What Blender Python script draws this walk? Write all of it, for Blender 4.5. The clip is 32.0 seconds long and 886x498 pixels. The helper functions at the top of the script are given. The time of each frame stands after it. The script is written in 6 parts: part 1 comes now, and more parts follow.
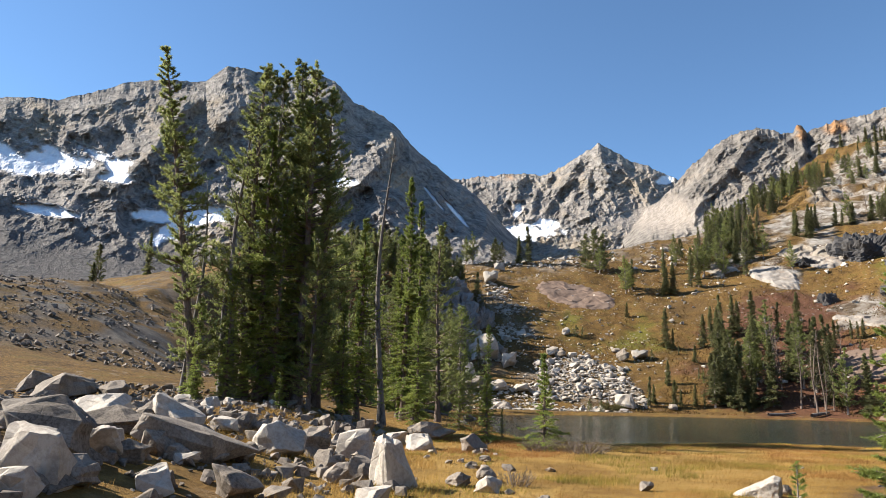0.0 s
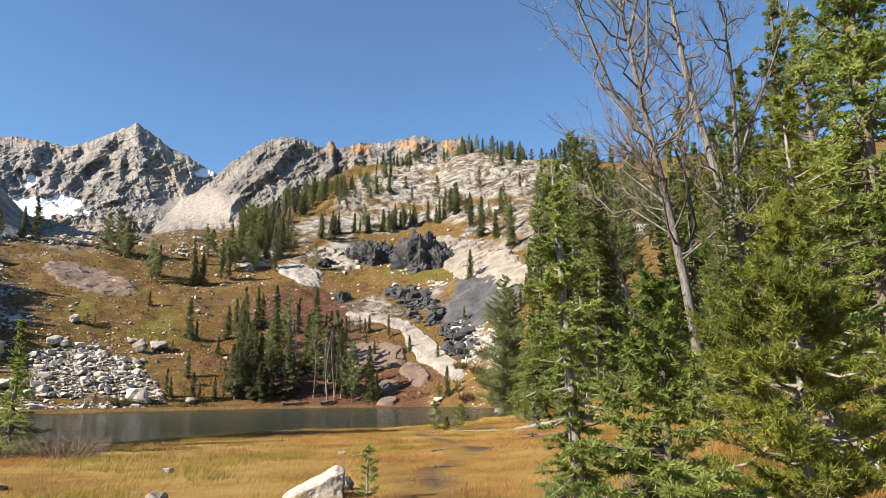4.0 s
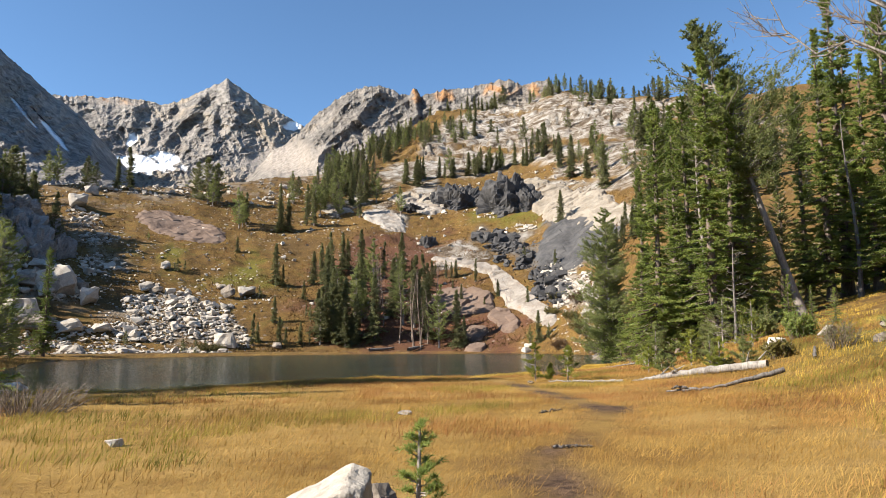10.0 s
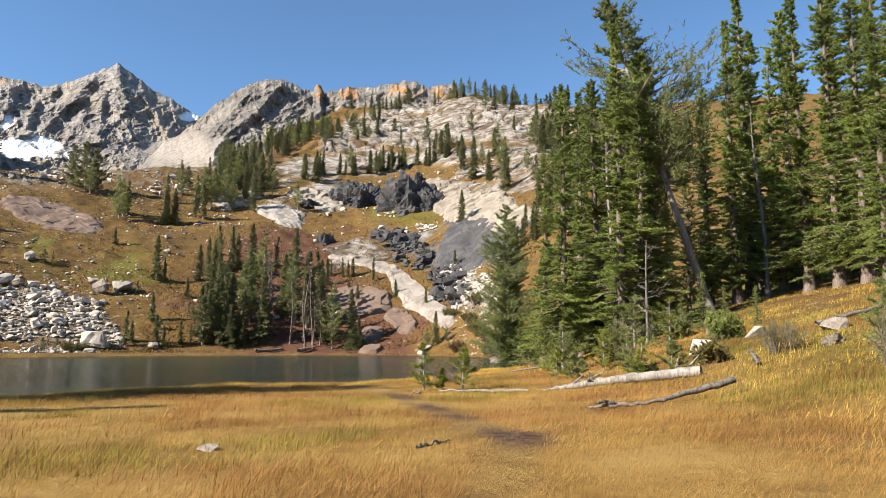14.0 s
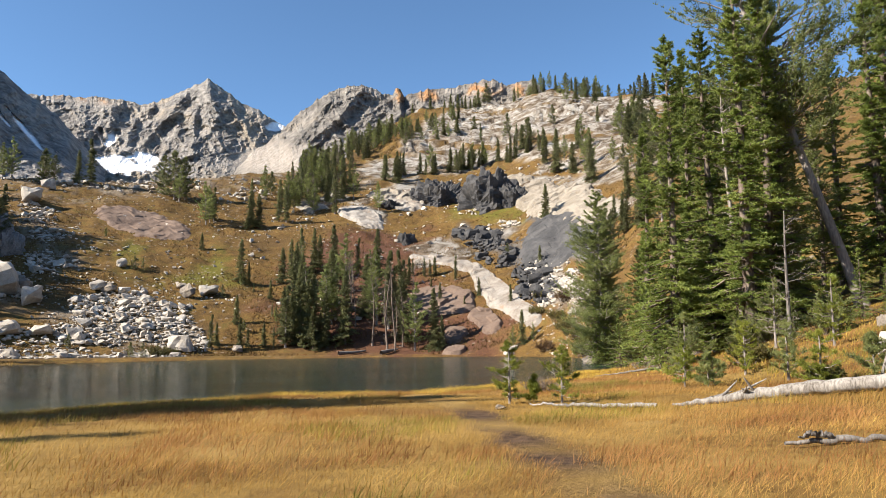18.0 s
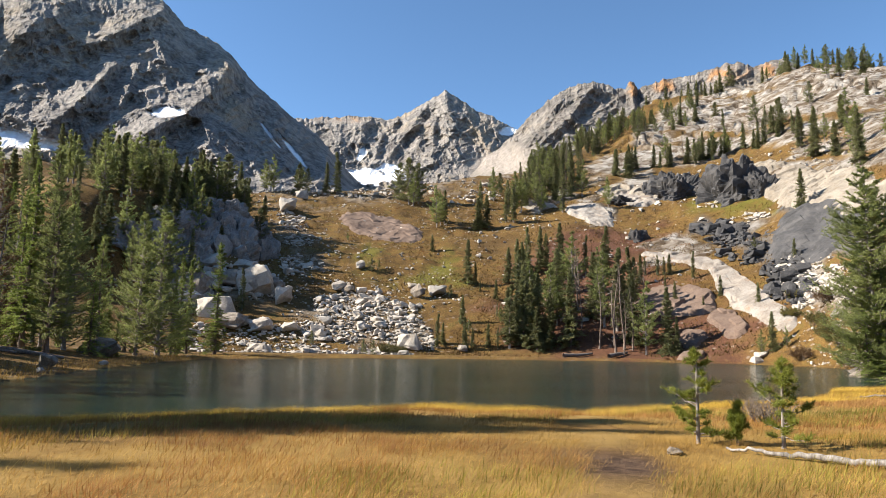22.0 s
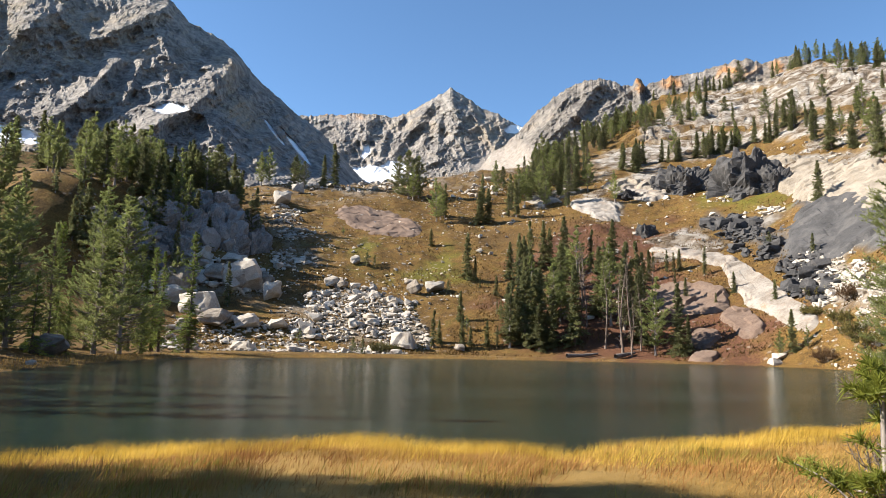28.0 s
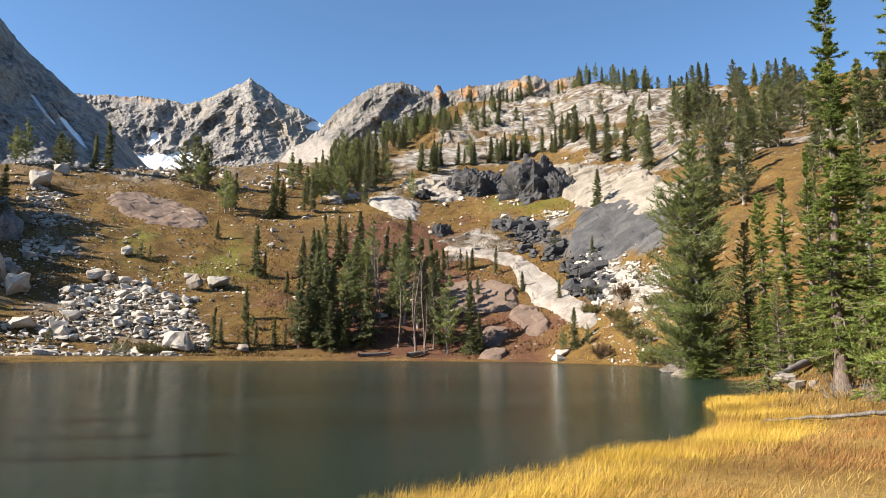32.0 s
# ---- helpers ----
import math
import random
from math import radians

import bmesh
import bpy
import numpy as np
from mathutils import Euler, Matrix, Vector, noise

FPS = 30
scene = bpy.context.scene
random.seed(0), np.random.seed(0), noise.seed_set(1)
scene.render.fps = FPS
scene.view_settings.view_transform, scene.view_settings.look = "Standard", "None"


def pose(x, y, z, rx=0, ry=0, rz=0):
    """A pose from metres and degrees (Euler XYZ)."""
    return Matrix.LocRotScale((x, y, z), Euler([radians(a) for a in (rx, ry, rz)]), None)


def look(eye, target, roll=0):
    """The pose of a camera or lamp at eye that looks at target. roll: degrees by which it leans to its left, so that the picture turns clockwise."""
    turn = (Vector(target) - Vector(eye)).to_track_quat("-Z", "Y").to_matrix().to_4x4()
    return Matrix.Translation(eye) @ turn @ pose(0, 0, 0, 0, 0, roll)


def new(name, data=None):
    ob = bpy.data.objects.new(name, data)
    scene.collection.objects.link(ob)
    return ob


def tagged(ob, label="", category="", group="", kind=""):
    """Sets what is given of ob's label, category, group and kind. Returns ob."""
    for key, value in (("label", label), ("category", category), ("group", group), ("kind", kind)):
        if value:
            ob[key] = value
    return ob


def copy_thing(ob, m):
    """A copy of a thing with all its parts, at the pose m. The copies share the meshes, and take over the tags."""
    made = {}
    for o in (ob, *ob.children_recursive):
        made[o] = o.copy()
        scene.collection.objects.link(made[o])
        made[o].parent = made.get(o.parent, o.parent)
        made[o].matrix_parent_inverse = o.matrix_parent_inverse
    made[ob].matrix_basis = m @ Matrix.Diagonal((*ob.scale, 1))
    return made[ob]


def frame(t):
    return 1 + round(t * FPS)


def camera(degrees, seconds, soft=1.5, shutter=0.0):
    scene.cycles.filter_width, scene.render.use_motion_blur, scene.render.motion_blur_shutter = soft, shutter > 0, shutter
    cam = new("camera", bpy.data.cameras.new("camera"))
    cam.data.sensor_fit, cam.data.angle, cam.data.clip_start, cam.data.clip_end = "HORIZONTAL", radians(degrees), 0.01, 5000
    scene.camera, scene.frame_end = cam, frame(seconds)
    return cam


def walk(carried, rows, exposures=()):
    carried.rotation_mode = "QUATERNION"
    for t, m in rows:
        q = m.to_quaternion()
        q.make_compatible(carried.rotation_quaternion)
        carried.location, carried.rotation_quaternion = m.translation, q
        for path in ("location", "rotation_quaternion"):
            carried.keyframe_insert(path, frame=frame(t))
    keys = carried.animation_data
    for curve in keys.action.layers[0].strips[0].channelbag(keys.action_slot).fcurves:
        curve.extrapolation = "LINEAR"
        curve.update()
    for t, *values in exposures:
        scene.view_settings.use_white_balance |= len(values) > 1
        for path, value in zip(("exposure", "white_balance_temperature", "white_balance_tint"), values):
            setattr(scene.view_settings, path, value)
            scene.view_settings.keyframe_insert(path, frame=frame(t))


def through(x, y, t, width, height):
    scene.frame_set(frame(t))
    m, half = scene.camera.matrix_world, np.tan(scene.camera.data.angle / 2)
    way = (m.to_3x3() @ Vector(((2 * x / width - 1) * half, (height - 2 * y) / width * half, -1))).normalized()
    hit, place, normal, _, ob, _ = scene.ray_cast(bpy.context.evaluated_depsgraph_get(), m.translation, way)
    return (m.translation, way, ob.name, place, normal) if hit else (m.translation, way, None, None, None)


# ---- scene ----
# ---- camera ----
cam = camera(63.8, 32.0, 0.55)
PATH = [
    (0.0, (0.544, 0.206, 2.330), (0.576, 2.458, 2.796), 1.4),
    (0.5, (0.523, 0.974, 2.252), (0.802, 3.210, 2.716), 1.1),
    (1.0, (0.578, 1.701, 2.206), (1.055, 3.902, 2.669), 0.7),
    (1.5, (0.677, 2.376, 2.126), (1.360, 4.523, 2.585), 0.5),
    (2.0, (0.887, 3.033, 2.078), (1.786, 5.100, 2.533), 0.4),
    (2.5, (1.248, 3.879, 2.027), (2.370, 5.836, 2.479), 0.3),
    (3.0, (1.616, 4.700, 1.949), (2.895, 6.557, 2.403), 0.1),
    (3.5, (1.908, 5.382, 1.914), (3.269, 7.177, 2.371), -0.1),
    (5.5, (3.003, 7.183, 1.869), (4.408, 8.942, 2.337), -0.7),
    (6.0, (3.410, 7.760, 1.857), (4.815, 9.522, 2.317), -0.6),
    (6.5, (3.824, 8.250, 1.842), (5.227, 10.019, 2.277), -0.5),
    (7.0, (4.133, 8.671, 1.849), (5.513, 10.468, 2.241), -0.4),
    (7.5, (4.449, 9.193, 1.830), (5.772, 11.041, 2.180), -0.4),
    (8.0, (4.731, 9.751, 1.770), (5.965, 11.664, 2.092), -0.3),
    (8.5, (5.014, 10.350, 1.700), (6.157, 12.322, 2.007), -0.3),
    (9.0, (5.384, 10.918, 1.616), (6.476, 12.920, 1.919), -0.3),
    (9.5, (5.760, 11.382, 1.649), (6.867, 13.374, 1.954), -0.3),
    (10.0, (6.155, 11.786, 1.643), (7.327, 13.742, 1.946), -0.2),
    (10.5, (6.565, 12.214, 1.618), (7.817, 14.120, 1.920), -0.2),
    (11.0, (6.979, 12.598, 1.598), (8.297, 14.458, 1.902), -0.2),
    (11.5, (7.413, 13.001, 1.577), (8.770, 14.833, 1.881), -0.2),
    (12.0, (7.844, 13.396, 1.552), (9.222, 15.212, 1.858), -0.1),
    (12.5, (8.248, 13.839, 1.578), (9.643, 15.642, 1.884), 0.0),
    (13.0, (8.655, 14.289, 1.578), (10.071, 16.076, 1.885), 0.2),
    (13.5, (8.970, 14.782, 1.597), (10.404, 16.554, 1.907), 0.3),
    (15.5, (9.780, 16.545, 1.594), (11.143, 18.371, 1.902), 0.2),
    (16.0, (10.003, 16.995, 1.620), (11.307, 18.865, 1.929), 0.2),
    (16.5, (10.348, 17.502, 1.647), (11.584, 19.417, 1.955), -0.1),
    (17.0, (10.827, 18.107, 1.619), (12.011, 20.055, 1.929), -0.2),
    (17.5, (11.462, 18.606, 1.604), (12.635, 20.560, 1.916), -0.3),
    (18.0, (12.178, 19.062, 1.566), (13.391, 20.992, 1.878), -0.4),
    (18.5, (12.755, 19.289, 1.577), (14.032, 21.175, 1.889), -0.3),
    (19.0, (13.263, 19.524, 1.600), (14.591, 21.375, 1.911), -0.3),
    (19.5, (13.736, 19.819, 1.626), (15.039, 21.688, 1.940), -0.2),
    (20.0, (14.321, 20.370, 1.658), (15.469, 22.338, 1.976), -0.0),
    (20.5, (14.746, 20.847, 1.664), (15.711, 22.910, 1.984), 0.3),
    (21.0, (15.096, 21.237, 1.661), (15.888, 23.373, 1.978), 0.6),
    (21.5, (15.378, 21.692, 1.663), (16.021, 23.877, 1.978), 0.8),
    (22.0, (15.607, 22.096, 1.651), (16.126, 24.316, 1.963), 1.0),
    (22.5, (15.855, 22.612, 1.708), (16.261, 24.855, 2.017), 1.0),
    (23.0, (16.085, 23.059, 1.710), (16.386, 25.318, 2.017), 1.1),
    (23.5, (16.289, 23.497, 1.689), (16.499, 25.767, 1.994), 1.2),
    (24.0, (16.492, 23.990, 1.703), (16.645, 26.264, 2.008), 1.2),
    (24.5, (16.736, 24.489, 1.749), (16.875, 26.764, 2.053), 1.3),
    (25.0, (16.938, 24.934, 1.741), (17.117, 27.207, 2.045), 1.3),
    (25.5, (17.182, 25.390, 1.720), (17.439, 27.655, 2.025), 1.4),
    (26.0, (17.341, 25.870, 1.705), (17.684, 28.124, 2.010), 1.4),
    (26.5, (17.521, 26.343, 1.705), (17.928, 28.586, 2.012), 1.4),
    (28.5, (18.677, 28.914, 1.688), (19.219, 31.128, 1.995), 1.2),
    (29.0, (18.915, 29.808, 1.624), (19.514, 32.008, 1.931), 1.1),
    (29.5, (19.241, 30.501, 1.593), (19.892, 32.686, 1.902), 1.0),
    (30.0, (19.577, 31.055, 1.565), (20.285, 33.221, 1.876), 1.0),
    (30.5, (19.902, 31.561, 1.573), (20.690, 33.700, 1.885), 0.9),
    (31.0, (20.219, 31.908, 1.574), (21.115, 34.003, 1.887), 0.9),
    (31.5, (20.530, 32.252, 1.625), (21.545, 34.292, 1.940), 0.8),
    (32.0, (20.863, 32.580, 1.638), (21.965, 34.573, 1.956), 0.6),
]
walk(cam, [(t, look(e, g, r)) for t, e, g, r in PATH], exposures=[(0.0, 1.28), (20.0, 1.28), (23.0, 1.36), (29.0, 1.4), (32.0, 1.34)])

# ---- sky and sun ----
SUN_BEARING, SUN_HEIGHT = -78.6, 35.0
world = bpy.data.worlds.new("sky")
scene.world = world
world.use_nodes = True
wn = world.node_tree
sky = wn.nodes.new("ShaderNodeTexSky")
sky.sky_type, sky.sun_disc = "NISHITA", False
sky.sun_elevation, sky.sun_rotation = radians(SUN_HEIGHT), radians(SUN_BEARING)
sky.altitude, sky.air_density, sky.dust_density, sky.ozone_density = 2900, 1.0, 0.15, 1.2
tone = wn.nodes.new("ShaderNodeMix")
tone.data_type, tone.blend_type = "RGBA", "MULTIPLY"
tone.inputs[0].default_value, tone.inputs[7].default_value = 1.0, (0.76, 0.94, 1.02, 1)
wn.links.new(sky.outputs[0], tone.inputs[6])
wn.links.new(tone.outputs[2], wn.nodes["Background"].inputs[0])
wn.nodes["Background"].inputs[1].default_value = 0.088
sun = new("sun", bpy.data.lights.new("sun", "SUN"))
sun.data.energy, sun.data.angle, sun.data.color = 5.0, radians(0.53), (1.0, 0.93, 0.82)
sb, sh = radians(SUN_BEARING), radians(SUN_HEIGHT)
sun_way = Vector((math.sin(sb) * math.cos(sh), math.cos(sb) * math.cos(sh), math.sin(sh)))
sun.matrix_world = look(sun_way * 300, (0, 0, 0))

# ---- materials ----
def shader(name, rough=0.85, spec=0.3):
    m = bpy.data.materials.new(name)
    m.use_nodes = True
    b = m.node_tree.nodes["Principled BSDF"]
    b.inputs["Roughness"].default_value = rough
    b.inputs["Specular IOR Level"].default_value = spec
    return m, m.node_tree, b


def node(nt, kind, **values):
    n = nt.nodes.new("ShaderNode" + kind)
    for k, v in values.items():
        n.inputs[k.replace("_", " ")].default_value = v
    return n


def place(nt, scale=(1, 1, 1), obj=False):
    co = nt.nodes.new("ShaderNodeTexCoord" if obj else "ShaderNodeNewGeometry")
    mp = nt.nodes.new("ShaderNodeMapping")
    mp.inputs["Scale"].default_value = scale
    nt.links.new(co.outputs["Object" if obj else "Position"], mp.inputs[0])
    return mp.outputs[0]


def grain(nt, at, scale, detail=6, rough=0.6, warp=0.0):
    n = node(nt, "TexNoise", Scale=scale, Detail=detail, Roughness=rough, Distortion=warp)
    nt.links.new(at, n.inputs["Vector"])
    return n.outputs["Fac"]


def ramp(nt, fac, stops, hard=True):
    if hard:
        w = nt.nodes.new("ShaderNodeMapRange")
        w.inputs[1].default_value, w.inputs[2].default_value = 0.26, 0.74
        nt.links.new(fac, w.inputs[0])
        fac = w.outputs[0]
    r = nt.nodes.new("ShaderNodeValToRGB")
    r.color_ramp.elements[0].position, r.color_ramp.elements[-1].position = stops[0][0], stops[-1][0]
    for p, c in stops[1:-1]:
        r.color_ramp.elements.new(p)
    for e, (p, c) in zip(r.color_ramp.elements, stops):
        e.position, e.color = p, (*c, 1) if len(c) == 3 else c
    nt.links.new(fac, r.inputs[0])
    return r.outputs[0]


def level(nt, fac, lo, hi):
    r = nt.nodes.new("ShaderNodeMapRange")
    r.interpolation_type = "SMOOTHSTEP"
    r.inputs[1].default_value, r.inputs[2].default_value = lo, hi
    nt.links.new(fac, r.inputs[0])
    return r.outputs[0]


def mixed(nt, fac, a, b, how="MIX"):
    m = nt.nodes.new("ShaderNodeMix")
    m.data_type, m.blend_type = "RGBA", how
    for sock, v in ((m.inputs[0], fac), (m.inputs[6], a), (m.inputs[7], b)):
        if isinstance(v, bpy.types.NodeSocket):
            nt.links.new(v, sock)
        else:
            sock.default_value = v if isinstance(v, (int, float)) else (*v, 1)
    return m.outputs[2]


def sums(nt, how, a, b):
    m = nt.nodes.new("ShaderNodeMath")
    m.operation = how
    for sock, v in zip(m.inputs, (a, b)):
        if isinstance(v, bpy.types.NodeSocket):
            nt.links.new(v, sock)
        else:
            sock.default_value = v
    return m.outputs[0]


def bump(nt, bsdf, height, strength, distance):
    b = node(nt, "Bump", Strength=strength, Distance=distance)
    nt.links.new(height, b.inputs["Height"])
    nt.links.new(b.outputs[0], bsdf.inputs["Normal"])


def attr(nt, name):
    a = nt.nodes.new("ShaderNodeAttribute")
    a.attribute_name = name
    return a


def chance(nt):
    return nt.nodes.new("ShaderNodeObjectInfo").outputs["Random"]


def node_color(nt, at, scale):
    """Noise as a wandering offset of tens of metres."""
    n = node(nt, "TexNoise", Scale=scale, Detail=4)
    nt.links.new(at, n.inputs["Vector"])
    m = nt.nodes.new("ShaderNodeVectorMath")
    m.operation = "SCALE"
    m.inputs["Scale"].default_value = 60.0
    nt.links.new(n.outputs["Color"], m.inputs[0])
    return m.outputs[0]


def rock_mat(name, dark, mid, light, size=1.0, lichen=0.0, tint=(0.3, 0.2, 0.1)):
    m, nt, b = shader(name, 0.9, 0.25)
    p = place(nt)
    a = grain(nt, p, 0.55 / size, 8, 0.62, 0.4)
    f = grain(nt, p, 9 / size, 8, 0.7)
    c = ramp(nt, a, [(0.3, dark), (0.5, mid), (0.7, light)])
    c = mixed(nt, 0.5, c, ramp(nt, f, [(0.3, dark), (0.62, light)]))
    c = mixed(nt, level(nt, grain(nt, p, 0.9 / size, 5, 0.7), 0.56, 0.72), c, tint) if lichen else c
    v = mixed(nt, 0.22, c, mixed(nt, chance(nt), dark, light))
    nt.links.new(v, b.inputs["Base Color"])
    crack = nt.nodes.new("ShaderNodeTexVoronoi")
    crack.feature = "DISTANCE_TO_EDGE"
    crack.inputs["Scale"].default_value = 1.1 / size
    nt.links.new(p, crack.inputs["Vector"])
    h = sums(nt, "ADD", f, sums(nt, "MULTIPLY", level(nt, crack.outputs[0], 0.0, 0.025), 0.25))
    bump(nt, b, h, 0.5, 0.045 * size)
    return m


def wood_mat(name, dark, light):
    m, nt, b = shader(name, 0.85, 0.2)
    p = place(nt, (1, 1, 0.16), True)
    f = grain(nt, p, 26, 6, 0.7, 0.3)
    c = ramp(nt, f, [(0.3, dark), (0.68, light)])
    c = mixed(nt, 0.35, c, ramp(nt, grain(nt, p, 3, 4), [(0.35, dark), (0.65, light)]))
    nt.links.new(c, b.inputs["Base Color"])
    bump(nt, b, f, 0.7, 0.02)
    return m


def leaf_mat(name, deep, mid, light, through=0.25):
    m, nt, b = shader(name, 0.6, 0.3)
    isl = nt.nodes.new("ShaderNodeNewGeometry").outputs["Random Per Island"]
    c = ramp(nt, isl, [(0.0, deep), (0.5, mid), (1.0, light)], False)
    big = grain(nt, place(nt), 0.9, 3)
    c = mixed(nt, 0.45, c, ramp(nt, big, [(0.35, deep), (0.7, light)]))
    o = chance(nt)
    hs = node(nt, "HueSaturation", Saturation=1.0)
    nt.links.new(c, hs.inputs["Color"])
    nt.links.new(sums(nt, "ADD", sums(nt, "MULTIPLY", o, 0.4), 0.8), hs.inputs["Value"])
    nt.links.new(hs.outputs[0], b.inputs["Base Color"])
    tr = nt.nodes.new("ShaderNodeBsdfTranslucent")
    nt.links.new(hs.outputs[0], tr.inputs[0])
    mx = nt.nodes.new("ShaderNodeMixShader")
    mx.inputs[0].default_value = through
    nt.links.new(b.outputs[0], mx.inputs[1])
    nt.links.new(tr.outputs[0], mx.inputs[2])
    nt.links.new(mx.outputs[0], nt.nodes["Material Output"].inputs[0])
    return m


M_GRANITE = rock_mat("pale granite", (0.251, 0.212, 0.172), (0.4, 0.352, 0.292), (0.529, 0.473, 0.402))
M_GREY = rock_mat("grey boulder rock", (0.0871, 0.0697, 0.0544), (0.194, 0.161, 0.127), (0.325, 0.275, 0.223), 0.5, 0.4, (0.135, 0.105, 0.0756))
M_SLAB = rock_mat("white granite slab", (0.129, 0.0969, 0.0711), (0.267, 0.23, 0.19), (0.371, 0.339, 0.298), 1.6, 0.3, (0.267, 0.178, 0.113))
M_DARKROCK = rock_mat("dark slate rock", (0.0242, 0.0242, 0.0255), (0.0517, 0.0503, 0.0524), (0.107, 0.1, 0.0954), 2.0)
M_CREAM = rock_mat("cream weathered rock", (0.135, 0.108, 0.0792), (0.243, 0.205, 0.158), (0.342, 0.297, 0.239), 2.0, 0.3, (0.198, 0.144, 0.09))
M_PINK = rock_mat("reddish slab rock", (0.0936, 0.0593, 0.0437), (0.148, 0.0975, 0.0702), (0.203, 0.144, 0.108), 2.5)
M_CLIFF = rock_mat("cliff rock", (0.0918, 0.0901, 0.0867), (0.184, 0.174, 0.168), (0.306, 0.291, 0.276), 2.5, 0.3, (0.163, 0.143, 0.102))
M_BARK = wood_mat("brown conifer bark", (0.07, 0.05, 0.04), (0.22, 0.17, 0.135))
M_PALEBARK = wood_mat("pale grey bark", (0.14, 0.115, 0.10), (0.36, 0.31, 0.27))
M_DEAD = wood_mat("weathered dead wood", (0.0585, 0.0499, 0.0437), (0.234, 0.207, 0.183))
M_SILVER = wood_mat("bleached log wood", (0.117, 0.099, 0.0828), (0.36, 0.324, 0.284))
M_TWIG = wood_mat("grey dead twigs", (0.10, 0.075, 0.055), (0.27, 0.215, 0.17))
M_FIR = leaf_mat("fir needles", (0.0956, 0.136, 0.029), (0.214, 0.263, 0.061), (0.361, 0.405, 0.105), 0.48)
M_PINE = leaf_mat("pine needles", (0.116, 0.139, 0.0444), (0.242, 0.27, 0.0888), (0.381, 0.402, 0.151), 0.6)
M_FAR = leaf_mat("distant conifer foliage", (0.0863, 0.0975, 0.0419), (0.177, 0.185, 0.0748), (0.285, 0.278, 0.127), 0.5)
M_RUST = leaf_mat("rusty dying needles", (0.09, 0.05, 0.025), (0.17, 0.095, 0.045), (0.24, 0.15, 0.07))
M_SAP = leaf_mat("bright young needles", (0.117, 0.139, 0.0191), (0.239, 0.265, 0.0382), (0.383, 0.388, 0.0744), 0.5)
M_BUSH = leaf_mat("low bush leaves", (0.05, 0.06, 0.015), (0.12, 0.11, 0.03), (0.22, 0.17, 0.045))

# ---- tools ----
def part(name, mesh_or_bm, material, parent, label=""):
    """One mesh object under a thing or a part."""
    if isinstance(mesh_or_bm, bmesh.types.BMesh):
        me = bpy.data.meshes.new(name)
        mesh_or_bm.to_mesh(me)
        mesh_or_bm.free()
    else:
        me = mesh_or_bm
    if material and not me.materials:
        me.materials.append(material)
    ob = new(name, me)
    ob.parent = parent
    if label:
        ob["label"] = label
    return ob


def thing(name, label, category, at=(0, 0, 0), group="", kind=""):
    ob = new(name)
    ob.location = at
    return tagged(ob, label, category, group, kind)


def mesh_of(name, verts, faces, material=None, smooth=False):
    """verts n x 3; faces n x 3 or n x 4, as arrays."""
    verts = np.asarray(verts, np.float32)
    faces = np.asarray(faces, np.int32)
    me = bpy.data.meshes.new(name)
    k = faces.shape[1]
    me.vertices.add(len(verts))
    me.vertices.foreach_set("co", verts.ravel())
    me.loops.add(faces.size)
    me.loops.foreach_set("vertex_index", faces.ravel())
    me.polygons.add(len(faces))
    me.polygons.foreach_set("loop_start", np.arange(len(faces), dtype=np.int32) * k)
    me.polygons.foreach_set("use_smooth", np.full(len(faces), smooth))
    me.update(calc_edges=True)
    if material:
        me.materials.append(material)
    return me


_lat = np.random.RandomState(7).rand(64, 64, 64).astype(np.float32)


def vnoise(x, y, z):
    """Smooth lattice noise in 0..1."""
    x, y, z = np.broadcast_arrays(x, y, z)
    i, j, k = np.floor(x), np.floor(y), np.floor(z)
    u, v, w = x - i, y - j, z - k
    u, v, w = (a * a * a * (a * (a * 6 - 15) + 10) for a in (u, v, w))
    i, j, k = (a.astype(int) & 63 for a in (i, j, k))
    i1, j1, k1 = (i + 1) & 63, (j + 1) & 63, (k + 1) & 63
    c = lambda a, b, d: _lat[a, b, d]
    p = c(i, j, k) * (1 - u) + c(i1, j, k) * u
    q = c(i, j1, k) * (1 - u) + c(i1, j1, k) * u
    r = c(i, j, k1) * (1 - u) + c(i1, j, k1) * u
    s = c(i, j1, k1) * (1 - u) + c(i1, j1, k1) * u
    return (p * (1 - v) + q * v) * (1 - w) + (r * (1 - v) + s * v) * w


def fbm(x, y, z=0.0, octaves=5, ridged=False, gain=0.5):
    total, amp, norm = 0.0, 1.0, 0.0
    for o in range(octaves):
        n = vnoise(np.asarray(x) * 2 ** o + 17.3 * o, np.asarray(y) * 2 ** o + 5.1 * o, np.asarray(z) * 2 ** o + 9.7 * o)
        if ridged:
            n = 1 - np.abs(2 * n - 1)
            n = n * n
        total = total + n * amp
        norm += amp
        amp *= gain
    return total / norm


def smooth(a, b, x):
    t = np.clip((np.asarray(x, float) - a) / (b - a), 0, 1)
    return t * t * (3 - 2 * t)


def grid_faces(nr, nc):
    i = np.arange(nr - 1)[:, None] * nc + np.arange(nc - 1)[None, :]
    return np.stack([i, i + 1, i + nc + 1, i + nc], -1).reshape(-1, 4)

